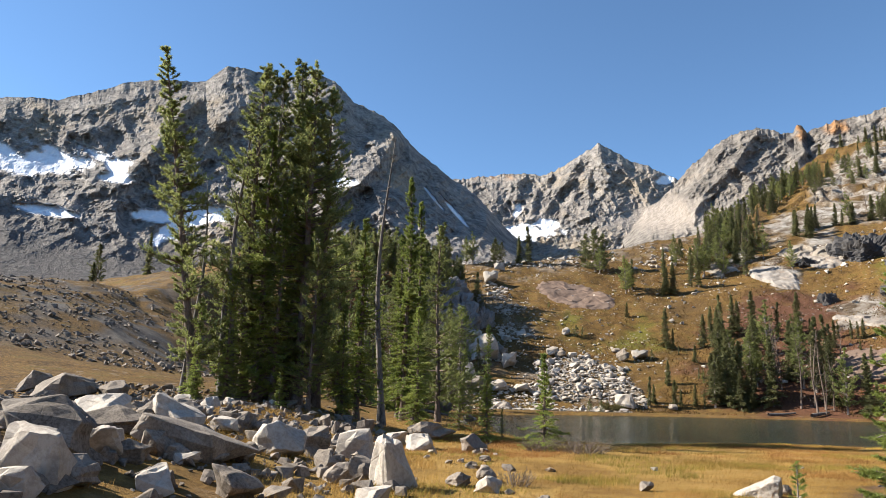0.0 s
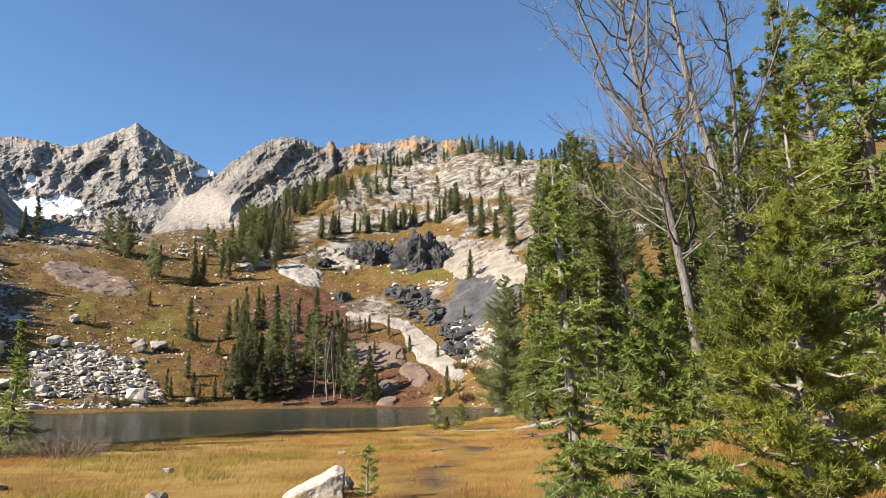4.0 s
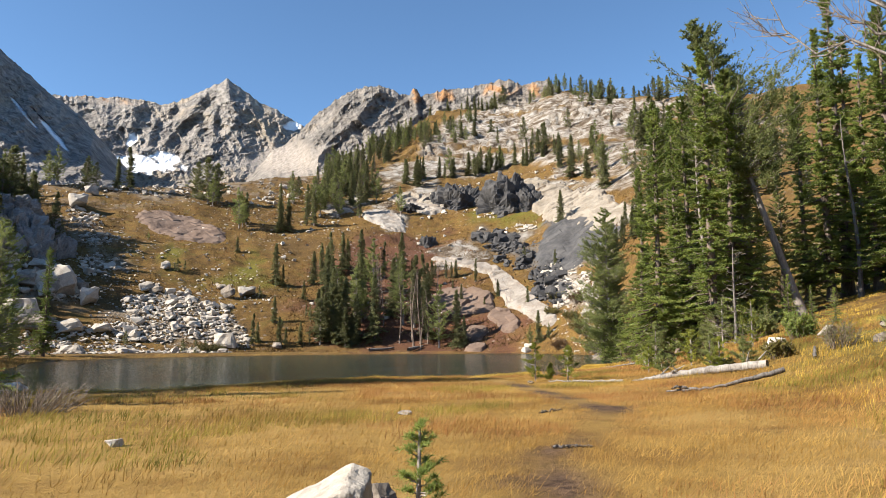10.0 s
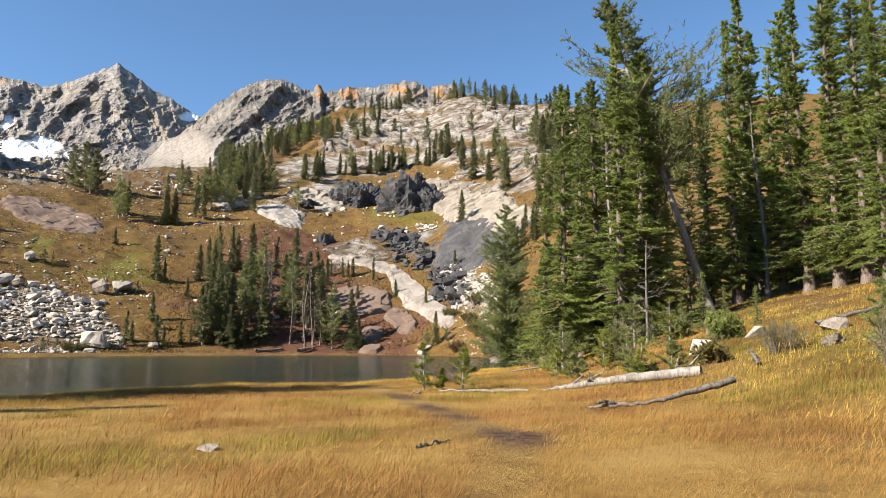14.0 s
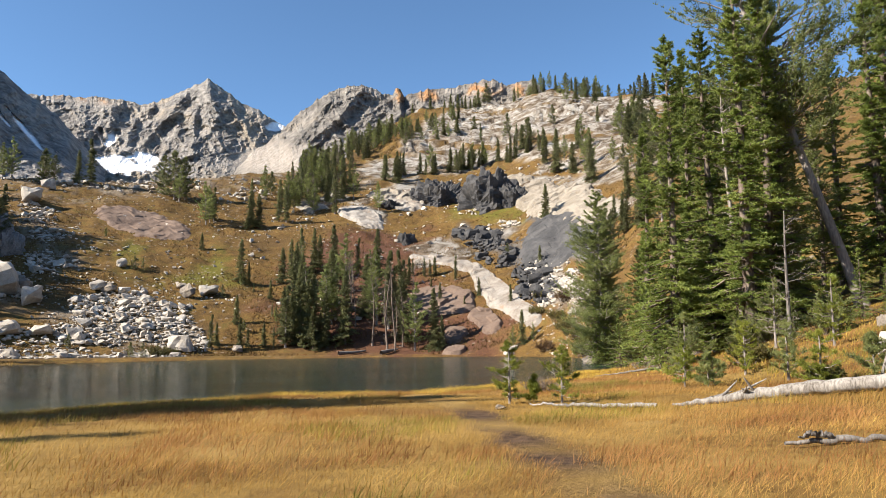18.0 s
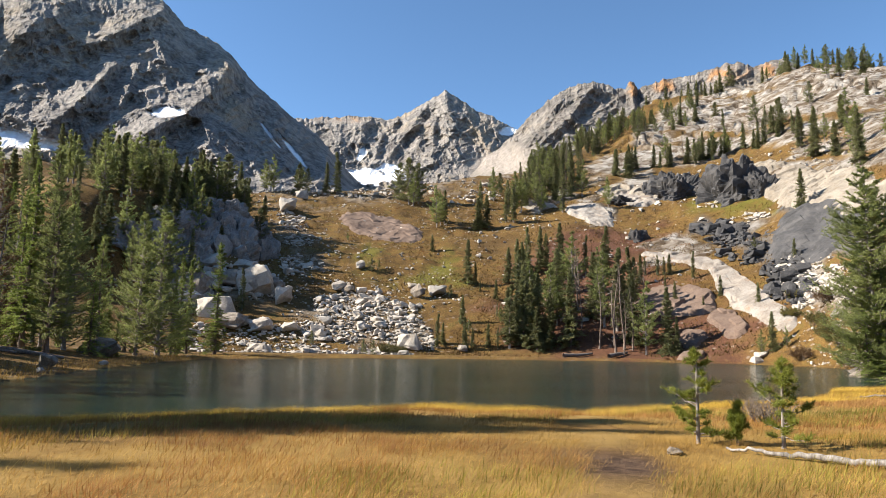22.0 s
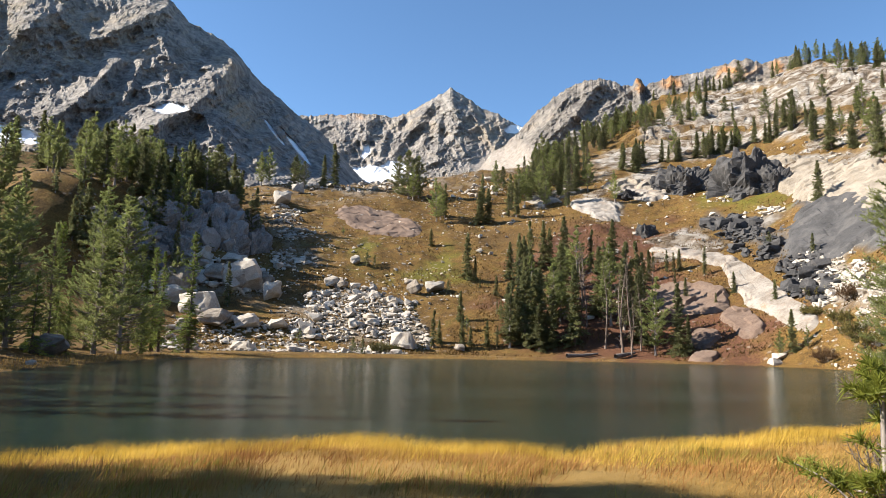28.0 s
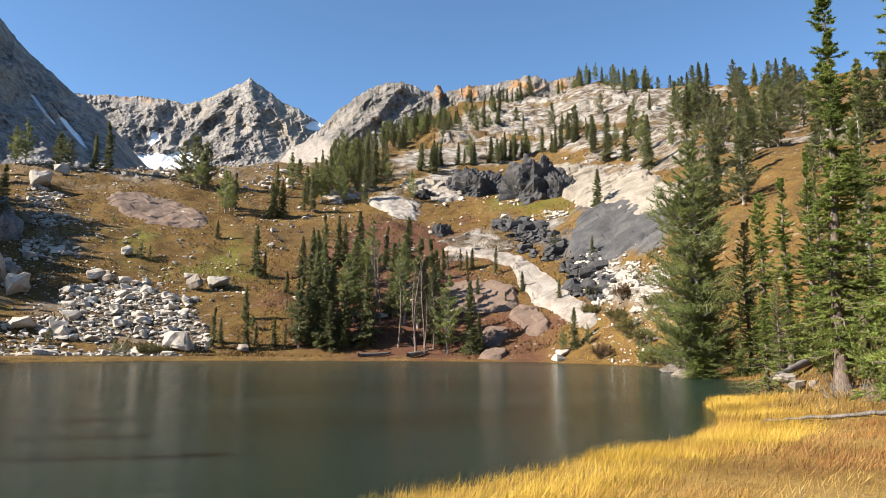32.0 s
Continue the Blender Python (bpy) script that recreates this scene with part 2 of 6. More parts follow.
# ---- the lie of the land ----
CX, CY = 19.0, 29.0
SHORE = np.array([(6.3, 39.3), (5.5, 46), (5, 50), (5.4, 55), (5.7, 66), (6.8, 82), (8.9, 95), (14, 103), (26, 111), (41, 115.5),
                  (63, 113.5), (76, 107), (77, 90), (66, 72), (59, 66), (52, 56), (45, 50.6), (41.7, 50), (39, 48.4), (36.0, 45.4), (33.6, 43.4),
                  (31.3, 42.2), (27.9, 41.1), (25.5, 40.1), (23.9, 39.6), (22.9, 38.9), (22.3, 39.6), (20.9, 39.5), (19.8, 40.7), (18.4, 40.4),
                  (17.2, 40.0), (15.0, 39.3), (12.8, 38.4), (10.0, 37.4), (7.8, 37.8)])


def signed(outline, x, y):
    """Metres to a closed outline on the plan, negative inside it."""
    best = np.full(np.shape(x), 1e9)
    inside = np.zeros(np.shape(x), bool)
    for (ax, ay), (bx, by) in zip(outline, np.roll(outline, -1, 0)):
        ex, ey = bx - ax, by - ay
        t = np.clip(((x - ax) * ex + (y - ay) * ey) / (ex * ex + ey * ey), 0, 1)
        best = np.minimum(best, np.hypot(x - ax - t * ex, y - ay - t * ey))
        inside ^= ((ay > y) != (by > y)) & (x < ex * (y - ay) / (ey + 1e-12) + ax)
    return np.where(inside, -best, best)


def to_shore(x, y):
    """Metres to the shore, negative on the water."""
    return signed(SHORE, x, y)


def polar(x, y):
    return np.degrees(np.arctan2(x - CX, y - CY)), np.hypot(x - CX, y - CY)


def height(x, y):
    x, y = np.asarray(x, float), np.asarray(y, float)
    b, r = polar(x, y)
    d = to_shore(x, y) + 0.5 * (fbm(x * 0.35, y * 0.35, 3.0, 3) - 0.5)
    # meadow, with the bank on which the walk begins
    z = 0.30 + 0.52 * np.exp(-((x - 0.3) ** 2 + (y + 2.5) ** 2) / 60.0)
    z = z + 0.10 * (fbm(x * 0.5, y * 0.5, 1.0, 3) - 0.5)
    z = z + 0.06 * smooth(2.5, 9, d) * smooth(9, 17, x)
    # slope to the south-east of the meadow
    s = 0.8 * x - 0.6 * y
    right = 0.09 * np.clip(s, 0, 4) + 0.26 * np.clip(s - 4, 0, 26)
    z = z + right * smooth(0.5, 11, d) * smooth(-20, 5, y)
    # boulder bank and wooded shore to the west
    left = 1.3 * smooth(-0.5, -8, x + 0.25 * np.clip(8 - y, 0, 8)) * smooth(55, 40, y) + 0.13 * np.clip(3 - x, 0, 60) * smooth(30, 60, y)
    z = z + left * smooth(0.5, 6, d)
    # far bowl of hillside
    r0 = np.interp(b, [-180, -120, -75, -63, -46, -36, -28, -20, 0, 30, 36, 42, 46, 50, 60, 75, 120, 180], [70, 80, 66, 60, 58, 76, 100, 103, 101, 101, 97, 88, 78, 66, 58, 55, 60, 70])
    r1 = np.interp(b, [-180, -90, -63, -46, -36, -28, -20, 3, 14, 20, 23, 27, 31, 42, 50, 60, 90, 180], [200, 130, 108, 101, 116, 145, 190, 198, 221, 240, 252, 345, 430, 430, 400, 380, 260, 200])
    k = np.interp(b, [-180, -60, -46, -37, -30, 0, 40, 50, 90, 180], [0.22, 0.18, 0.20, 0.26, 0.43, 0.46, 0.46, 0.40, 0.36, 0.25])
    h = k * np.clip(r - r0, 0, None)
    h = np.where(h < 4, h * h / 8 + h * 0.5, h)
    top = k * (r1 - r0)
    h = np.where(r > r1, top + 0.11 * (r - r1), h)
    # wooded knoll with a cliff
    kn = smooth(-24, -17, b) * smooth(-2.6, -5.2, b + 1.2 * (fbm(r * 0.06, 2.0, 0, 3) - 0.5)) * smooth(128 - 16 * smooth(-8, -16, b), 150 - 16 * smooth(-8, -16, b), r) * smooth(250, 200, r)
    shelf = 0.186 * np.minimum(r, 170) + 1.0 + 0.03 * np.clip(r - 170, 0, 200)
    h = h + kn * np.clip(shelf - h, 0, None)
    rough = smooth(0, 15, h)
    h = h + rough * (3.6 * (fbm(x * 0.05, y * 0.05, 5.0, 5) - 0.5) + 1.2 * (fbm(x * 0.3, y * 0.3, 8.0, 3) - 0.5))
    # stepped bare ledges on the dome
    dome = smooth(24, 29, b) * smooth(58, 48, b) * smooth(220, 280, r)
    st = fbm(x * 0.02, y * 0.02, 2.0, 3) * 30 + h * 0.16
    h = h + dome * (3.4 * smooth(0.0, 1.0, (st % 1.0) * 2.2) - 1.7 + 5.0 * (fbm(x * 0.028, y * 0.028, 4.0, 4, True) - 0.4))
    z = z + h
    bed = -np.minimum(1.6, 0.04 + 0.16 * np.abs(d))
    return np.where(d > 0, 0.03 + (z - 0.03) * smooth(0, 3.5, d), bed)


def ground_z(x, y):
    return float(height(np.array([x]), np.array([y]))[0])

# ---- ground ----
def spot(b, r, b0, r0, wb, wr):
    """1 inside an oval of the plan given by bearing and range from the lakeside."""
    return np.exp(-(((b - b0) / wb) ** 2 + ((r - r0) / wr) ** 2) ** 2)


def trail(x, y):
    """Metres from the line of the trodden trail."""
    px = np.interp(y, [0, 8, 14, 16.8, 18.6, 20, 22.3, 25, 26.5, 30, 36], [2.4, 5.0, 8.6, 10.2, 11.8, 14.0, 16.2, 17.2, 17.9, 19.5, 22.0])
    return np.abs(x - px - 0.5 * (fbm(y * 0.6, 1.0, 0, 2) - 0.5)) * 0.75


TRODDEN = [(10.6, 17.3, 1.5), (12.2, 18.8, 0.9), (16.2, 22.4, 1.2), (17.2, 25.0, 0.9), (17.9, 26.8, 1.1), (19.4, 29.8, 1.3), (5, 9, 1.0)]


# outlines on the plan of the hillside's bare rock and herb cover
WHITE_DOME = [(125.5, 253.4), (111.6, 224.3), (123.1, 230.3), (134.4, 230.4), (148.7, 226.8), (167.1, 225.7), (166.7, 202), (147, 162.8), (137.1, 139.6), (220.5, 209.9), (300, 250), (320, 330), (280, 400), (205, 345), (172, 300), (150, 272), (146, 257), (135.4, 261)]
CREAM_FOOT = [(140.5, 180.2), (128.3, 171.7), (132.1, 163.8), (128.8, 151.7), (117.5, 130.7), (111.9, 117.9), (134.9, 137.6), (147, 162.8), (162.5, 195.4)]
WHITE_STEPS = [[(120.1, 227.6), (133.4, 228.6), (115.2, 197.3), (109.2, 198.6)], [(94.7, 200.9), (103.1, 207.8), (100.8, 191.9), (96, 182.9), (90.1, 181.6)],
               [(86.3, 217.7), (100.4, 223.8), (100.8, 214.9), (81.9, 200.2)], [(95.5, 165.1), (103.3, 166.2), (103.5, 157.2), (97.5, 142.5), (93, 147.3), (86.6, 148.6)]]
SLATE_FACE = [(119.8, 150.6), (119.8, 142), (117.7, 133), (113.1, 118.1), (96.8, 104), (100.2, 114.5), (107.6, 126.8), (110.6, 136.5)]
SLIDE = [(106.8, 168.1), (114, 170.9), (114.7, 154.4), (106.7, 139.1), (103.2, 129.3), (91.1, 109.3), (88.9, 108.6), (95.9, 124), (102.9, 144.5), (104.6, 154)]
SCREE = [(117.6, 158.1), (109.5, 140), (103.3, 124.2), (94, 105.8), (85.3, 94.7), (83.2, 96.1), (90.1, 108.2), (101.8, 126.6)]
EAST_DOME = [(137, 140), (220, 210), (285, 220), (240, 165), (169, 118), (127, 95), (112, 116)]
HERBS = [[(32, 179.8), (38.8, 180.8), (39.9, 164.3), (52.7, 172.5), (50.6, 156.5), (42.9, 155.1), (32.6, 166.9)], [(122.1, 188.7), (127.4, 177.4), (130.9, 165.4), (120.3, 152.8), (118.1, 161.8), (115.8, 177.2)]]
RUST = [(60, 150), (75, 175), (95, 180), (104, 168), (92, 150), (88, 125), (84, 108), (70, 112), (56, 116), (50, 130)]
KNOLL_FACE = [(-6.6, 169), (0, 172), (8, 180), (13, 187), (16, 178), (8, 166), (0.8, 161), (-6, 161)]
BIG_TALUS = [(-2.9, 155.5), (3.3, 160.8), (14, 165.9), (17.9, 153), (16.9, 148), (8.6, 149.3), (7.1, 140.3), (2.8, 141.3), (-0.9, 146.3)]
TALUS = [(19.7, 143.8), (22.3, 149.8), (27.6, 154.3), (32.8, 152.8), (35.7, 148.2), (40.4, 137.3), (38.7, 131.2), (31.1, 133.4), (24.5, 136.2)]
LOW_TALUS = [(2.5, 137.4), (9.1, 145.1), (15.2, 138.5), (20, 141.3), (24.5, 135.7), (31, 133), (36, 128), (22, 122), (9.5, 129.5), (2.8, 133.4)]
STREAM = [(14.9, 208.7), (18.7, 204.8), (22.3, 178.3), (25, 168), (21, 160), (17.5, 163), (16, 183.3)]


def within(outline, x, y, n, edge=1.5, ragged=6.0):
    """1 inside the outline, with a ragged border that follows the noise n."""
    return smooth(edge, -edge, signed(outline, x, y) + ragged * (n - 0.5))


def build_ground():
    cols = np.concatenate([np.arange(-50, 85, 0.22), np.arange(85, 310, 2.5), [310.0]])
    rings = np.concatenate([[0.0], 0.4 * 1.022 ** np.arange(0, 246), 85 * 1.009 ** np.arange(0, 188), 458 * 1.03 ** np.arange(0, 62)])
    bb, rr = np.meshgrid(np.radians(cols), rings)
    x, y = CX + rr * np.sin(bb), CY + rr * np.cos(bb)
    z = height(x, y)
    me = mesh_of("ground", np.stack([x, y, z], -1).reshape(-1, 3), grid_faces(len(rings), len(cols)), smooth=True)
    b, r = polar(x, y)
    d = to_shore(x, y)
    n1 = fbm(x * 0.05, y * 0.05, 1.0, 5)
    n2 = fbm(x * 0.4, y * 0.4, 2.0, 4)
    far = r > 80
    fx, fy, fz = x[far], y[far], z[far]
    n3 = fbm(fx * 0.16, fy * 0.16, 5.0, 5)
    band = fbm(fx * 0.05 + 0.05 * fz, fz * 0.16 - 0.02 * fy, 7.0, 5)
    layers = np.zeros((5, fx.size))
    cover = lambda outline, edge=1.2, ragged=9.0: within(outline, fx, fy, n3, edge, ragged)
    bare = cover(WHITE_DOME, 3.0, 12.0) * smooth(0.64, 0.57, band * 0.7 + n3 * 0.3)
    bare = np.maximum(bare, cover(CREAM_FOOT, 2.0, 14.0) * smooth(0.58, 0.50, band * 0.6 + n3 * 0.4))
    bare = np.maximum(bare, cover(EAST_DOME, 3.0, 24.0) * smooth(0.54, 0.46, band * 0.6 + n3 * 0.4))
    for outline in WHITE_STEPS:
        bare = np.maximum(bare, cover(outline))
    layers[0] = bare
    layers[1] = np.maximum.reduce([cover(SLATE_FACE, 0.8, 4.0), 0.8 * cover(SLIDE), 0.9 * cover(KNOLL_FACE, 2.0) * smooth(0.42, 0.54, n3)])
    layers[2] = np.maximum.reduce([cover(h, 5.0, 14.0) for h in HERBS])
    layers[3] = cover(RUST, 6.0, 30.0)
    layers[4] = np.maximum.reduce([0.75 * cover(SCREE), 0.45 * cover(TALUS), 0.4 * cover(BIG_TALUS), 0.35 * cover(STREAM)])
    rock, grey, green, red, pale = (np.zeros_like(x) for _ in range(5))
    for layer, values in zip((rock, grey, green, red, pale), layers):
        layer[far] = values
    crest = smooth(-6, 2, b) * smooth(26, 20, b) * smooth(-26, -6, r - np.interp(b, [3, 14, 20, 26], [198, 221, 240, 300])) * smooth(0.42, 0.6, n2)
    rock = np.clip(rock + 0.5 * crest + 0.8 * pale, 0, 1)
    grey = np.clip(grey + 0.8 * smooth(-28, -36, b) * smooth(58, 74, r) * smooth(0.40, 0.54, n2 * 0.6 + n1 * 0.4), 0, 1)
    green = np.clip(0.8 * green * smooth(0.40, 0.58, n2) + 0.55 * smooth(1.5, 8, 0.8 * x - 0.6 * y) * smooth(8, 16, d) * (r < 70) * smooth(0.4, 0.6, n1), 0, 1)
    near = smooth(110, 90, r) * (d > 0)
    bare = np.maximum.reduce([np.exp(-(((x - px) / w) ** 2 + ((y - py) / w) ** 2)) for px, py, w in TRODDEN])
    path = near * (0.10 + 1.0 * bare) * np.clip(smooth(0.75, 0.2, trail(x, y) + 0.7 * (fbm(x * 1.3, y * 1.3, 4.0, 4) - 0.42)) * (y > 2) * (y < 36), 0, 1)
    gold = near * (1 - green) * (s_meadow(x, y))
    for name, layer in (("rock", (rock, grey, green)), ("soil", (red, path, gold))):
        a = me.color_attributes.new(name, "FLOAT_COLOR", "POINT")
        c = np.ones((x.size, 4), np.float32)
        for i, v in enumerate(layer):
            c[:, i] = v.ravel()
        a.data.foreach_set("color", c.ravel())
    me.materials.append(ground_mat())
    ob = new("ground", me)
    tagged(ob, "golden autumn meadow rising to a rust-brown rocky hillside", "ground", kind="structure")


def s_meadow(x, y):
    return smooth(12, -2, 0.8 * x - 0.6 * y) * smooth(-10, 2, x) * smooth(60, 45, y)


def ground_mat():
    m, nt, b = shader("meadow and hillside", 0.95, 0.15)
    p = place(nt)
    ra, so = attr(nt, "rock").outputs["Color"], attr(nt, "soil").outputs["Color"]
    sr, ss = nt.nodes.new("ShaderNodeSeparateColor"), nt.nodes.new("ShaderNodeSeparateColor")
    nt.links.new(ra, sr.inputs[0]), nt.links.new(so, ss.inputs[0])
    big, mid, fine = grain(nt, p, 0.035, 6, 0.65), grain(nt, p, 0.35, 6, 0.7), grain(nt, p, 5.0, 7, 0.75)
    c = ramp(nt, mid, [(0.28, (0.045, 0.027, 0.010)), (0.46, (0.130, 0.068, 0.017)), (0.60, (0.175, 0.102, 0.026)), (0.75, (0.115, 0.092, 0.020))])
    c = mixed(nt, 0.55, c, ramp(nt, fine, [(0.32, (0.026, 0.017, 0.009)), (0.5, (0.115, 0.064, 0.018)), (0.7, (0.235, 0.145, 0.050))]))
    c = mixed(nt, level(nt, big, 0.5, 0.68), c, ramp(nt, fine, [(0.35, (0.055, 0.032, 0.012)), (0.7, (0.15, 0.088, 0.030))]))
    c = mixed(nt, ss.outputs[0], c, ramp(nt, fine, [(0.3, (0.052, 0.024, 0.014)), (0.7, (0.15, 0.068, 0.038))]))
    c = mixed(nt, sr.outputs[2], c, ramp(nt, fine, [(0.3, (0.05, 0.055, 0.009)), (0.7, (0.15, 0.145, 0.020))]))
    c = mixed(nt, ss.outputs[2], c, ramp(nt, mid, [(0.3, (0.185, 0.103, 0.028)), (0.55, (0.27, 0.165, 0.045)), (0.75, (0.32, 0.20, 0.062))]))
    peb = nt.nodes.new("ShaderNodeTexVoronoi")
    peb.inputs["Scale"].default_value = 0.8
    nt.links.new(p, peb.inputs["Vector"])
    stones = sums(nt, "MULTIPLY", level(nt, peb.outputs["Distance"], 0.30, 0.18), level(nt, grain(nt, p, 0.12, 4, 0.7), 0.47, 0.56))
    stones = sums(nt, "MULTIPLY", stones, sums(nt, "SUBTRACT", 0.4, sums(nt, "MULTIPLY", ss.outputs[2], 0.4)))
    c = mixed(nt, stones, c, ramp(nt, fine, [(0.3, (0.22, 0.185, 0.155)), (0.7, (0.40, 0.36, 0.32))]))
    grey = ramp(nt, mid, [(0.3, (0.055, 0.052, 0.05)), (0.7, (0.13, 0.125, 0.12))])
    c = mixed(nt, sr.outputs[1], c, mixed(nt, 0.4, grey, ramp(nt, fine, [(0.3, (0.04, 0.038, 0.036)), (0.7, (0.15, 0.143, 0.136))])))
    white = ramp(nt, grain(nt, p, 0.16, 8, 0.68, 0.6), [(0.28, (0.10, 0.07, 0.045)), (0.42, (0.21, 0.17, 0.13)), (0.57, (0.32, 0.285, 0.24)), (0.75, (0.40, 0.37, 0.33))])
    seam = nt.nodes.new("ShaderNodeTexVoronoi")
    seam.feature = "DISTANCE_TO_EDGE"
    seam.inputs["Scale"].default_value = 0.11
    warp = mixed(nt, 0.12, place(nt, (1.0, 1.0, 2.6)), node_color(nt, p, 0.2))
    nt.links.new(warp, seam.inputs["Vector"])
    white = mixed(nt, sums(nt, "MULTIPLY", level(nt, seam.outputs[0], 0.045, 0.0), 0.75), white, (0.10, 0.07, 0.045))
    c = mixed(nt, sr.outputs[0], c, white)
    c = mixed(nt, ss.outputs[1], c, ramp(nt, fine, [(0.3, (0.045, 0.026, 0.016)), (0.7, (0.13, 0.08, 0.05))]))
    nt.links.new(c, b.inputs["Base Color"])
    h = sums(nt, "ADD", fine, sums(nt, "MULTIPLY", mid, 3.0))
    h = sums(nt, "ADD", h, sums(nt, "MULTIPLY", sums(nt, "MULTIPLY", grain(nt, p, 0.5, 8, 0.75, 0.8), sr.outputs[0]), 14.0))
    bump(nt, b, h, 0.8, 0.12)
    return m


build_ground()


def build_lake():
    cx, cy = SHORE.mean(0)
    bm = bmesh.new()
    vs = [bm.verts.new((x + (x - cx) / math.hypot(x - cx, y - cy) * 2.5, y + (y - cy) / math.hypot(x - cx, y - cy) * 2.5, 0)) for x, y in SHORE]
    bm.faces.new(vs)
    bmesh.ops.triangulate(bm, faces=bm.faces[:])
    bmesh.ops.recalc_face_normals(bm, faces=bm.faces[:])
    m, nt, b = shader("dark lake water", 0.09, 0.11)
    b.inputs["Base Color"].default_value = (0.014, 0.027, 0.019, 1)
    b.inputs["IOR"].default_value = 1.33
    p = place(nt, (0.55, 2.4, 1.0))
    w = sums(nt, "ADD", grain(nt, p, 1.6, 7, 0.72, 0.5), sums(nt, "MULTIPLY", grain(nt, p, 0.3, 3), 0.9))
    gust = level(nt, grain(nt, place(nt, (0.03, 0.09, 1)), 1.0, 3), 0.35, 0.65)
    bp = node(nt, "Bump", Distance=0.42)
    nt.links.new(sums(nt, "ADD", sums(nt, "MULTIPLY", gust, 0.5), 0.45), bp.inputs["Strength"])
    nt.links.new(w, bp.inputs["Height"])
    nt.links.new(bp.outputs[0], b.inputs["Normal"])
    me = bpy.data.meshes.new("water")
    bm.to_mesh(me)
    bm.free()
    me.materials.append(m)
    tagged(new("water", me), "dark green rippled water of a small alpine lake", "lake", kind="structure")


build_lake()

# ---- mountains ----
def mountain_mat(name, deep, mid, light, warm, fan=((0.26, 0.22, 0.185), (0.42, 0.37, 0.32))):
    m, nt, b = shader(name, 0.95, 0.15)
    p = place(nt)
    q = place(nt, (1, 1, 0.85))
    big, med, fine = grain(nt, q, 0.008, 8, 0.68, 0.5), grain(nt, q, 0.035, 8, 0.72, 0.6), grain(nt, p, 0.16, 8, 0.75)
    c = ramp(nt, med, [(0.32, deep), (0.5, mid), (0.7, light)])
    c = mixed(nt, 0.5, c, ramp(nt, fine, [(0.32, deep), (0.68, light)]))
    c = mixed(nt, level(nt, big, 0.5, 0.66), c, mixed(nt, level(nt, fine, 0.35, 0.65), tuple(v * 0.6 for v in warm), warm))
    sp = nt.nodes.new("ShaderNodeSeparateColor")
    nt.links.new(attr(nt, "cover").outputs["Color"], sp.inputs[0])
    c = mixed(nt, sp.outputs[1], c, ramp(nt, grain(nt, p, 0.3, 6, 0.7), [(0.3, fan[0]), (0.7, fan[1])]))
    c = mixed(nt, sp.outputs[2], c, mixed(nt, level(nt, fine, 0.35, 0.65), (0.28, 0.13, 0.05), (0.46, 0.26, 0.12)))
    c = mixed(nt, sp.outputs[0], c, mixed(nt, level(nt, fine, 0.3, 0.7), (0.72, 0.74, 0.78), (0.86, 0.87, 0.89)))
    nt.links.new(c, b.inputs["Base Color"])
    h = sums(nt, "ADD", sums(nt, "MULTIPLY", med, 3.0), fine)
    h = sums(nt, "MULTIPLY", h, sums(nt, "SUBTRACT", 1.0, sums(nt, "MULTIPLY", sp.outputs[0], 0.9)))
    bump(nt, b, h, 0.7, 5.0)
    return m


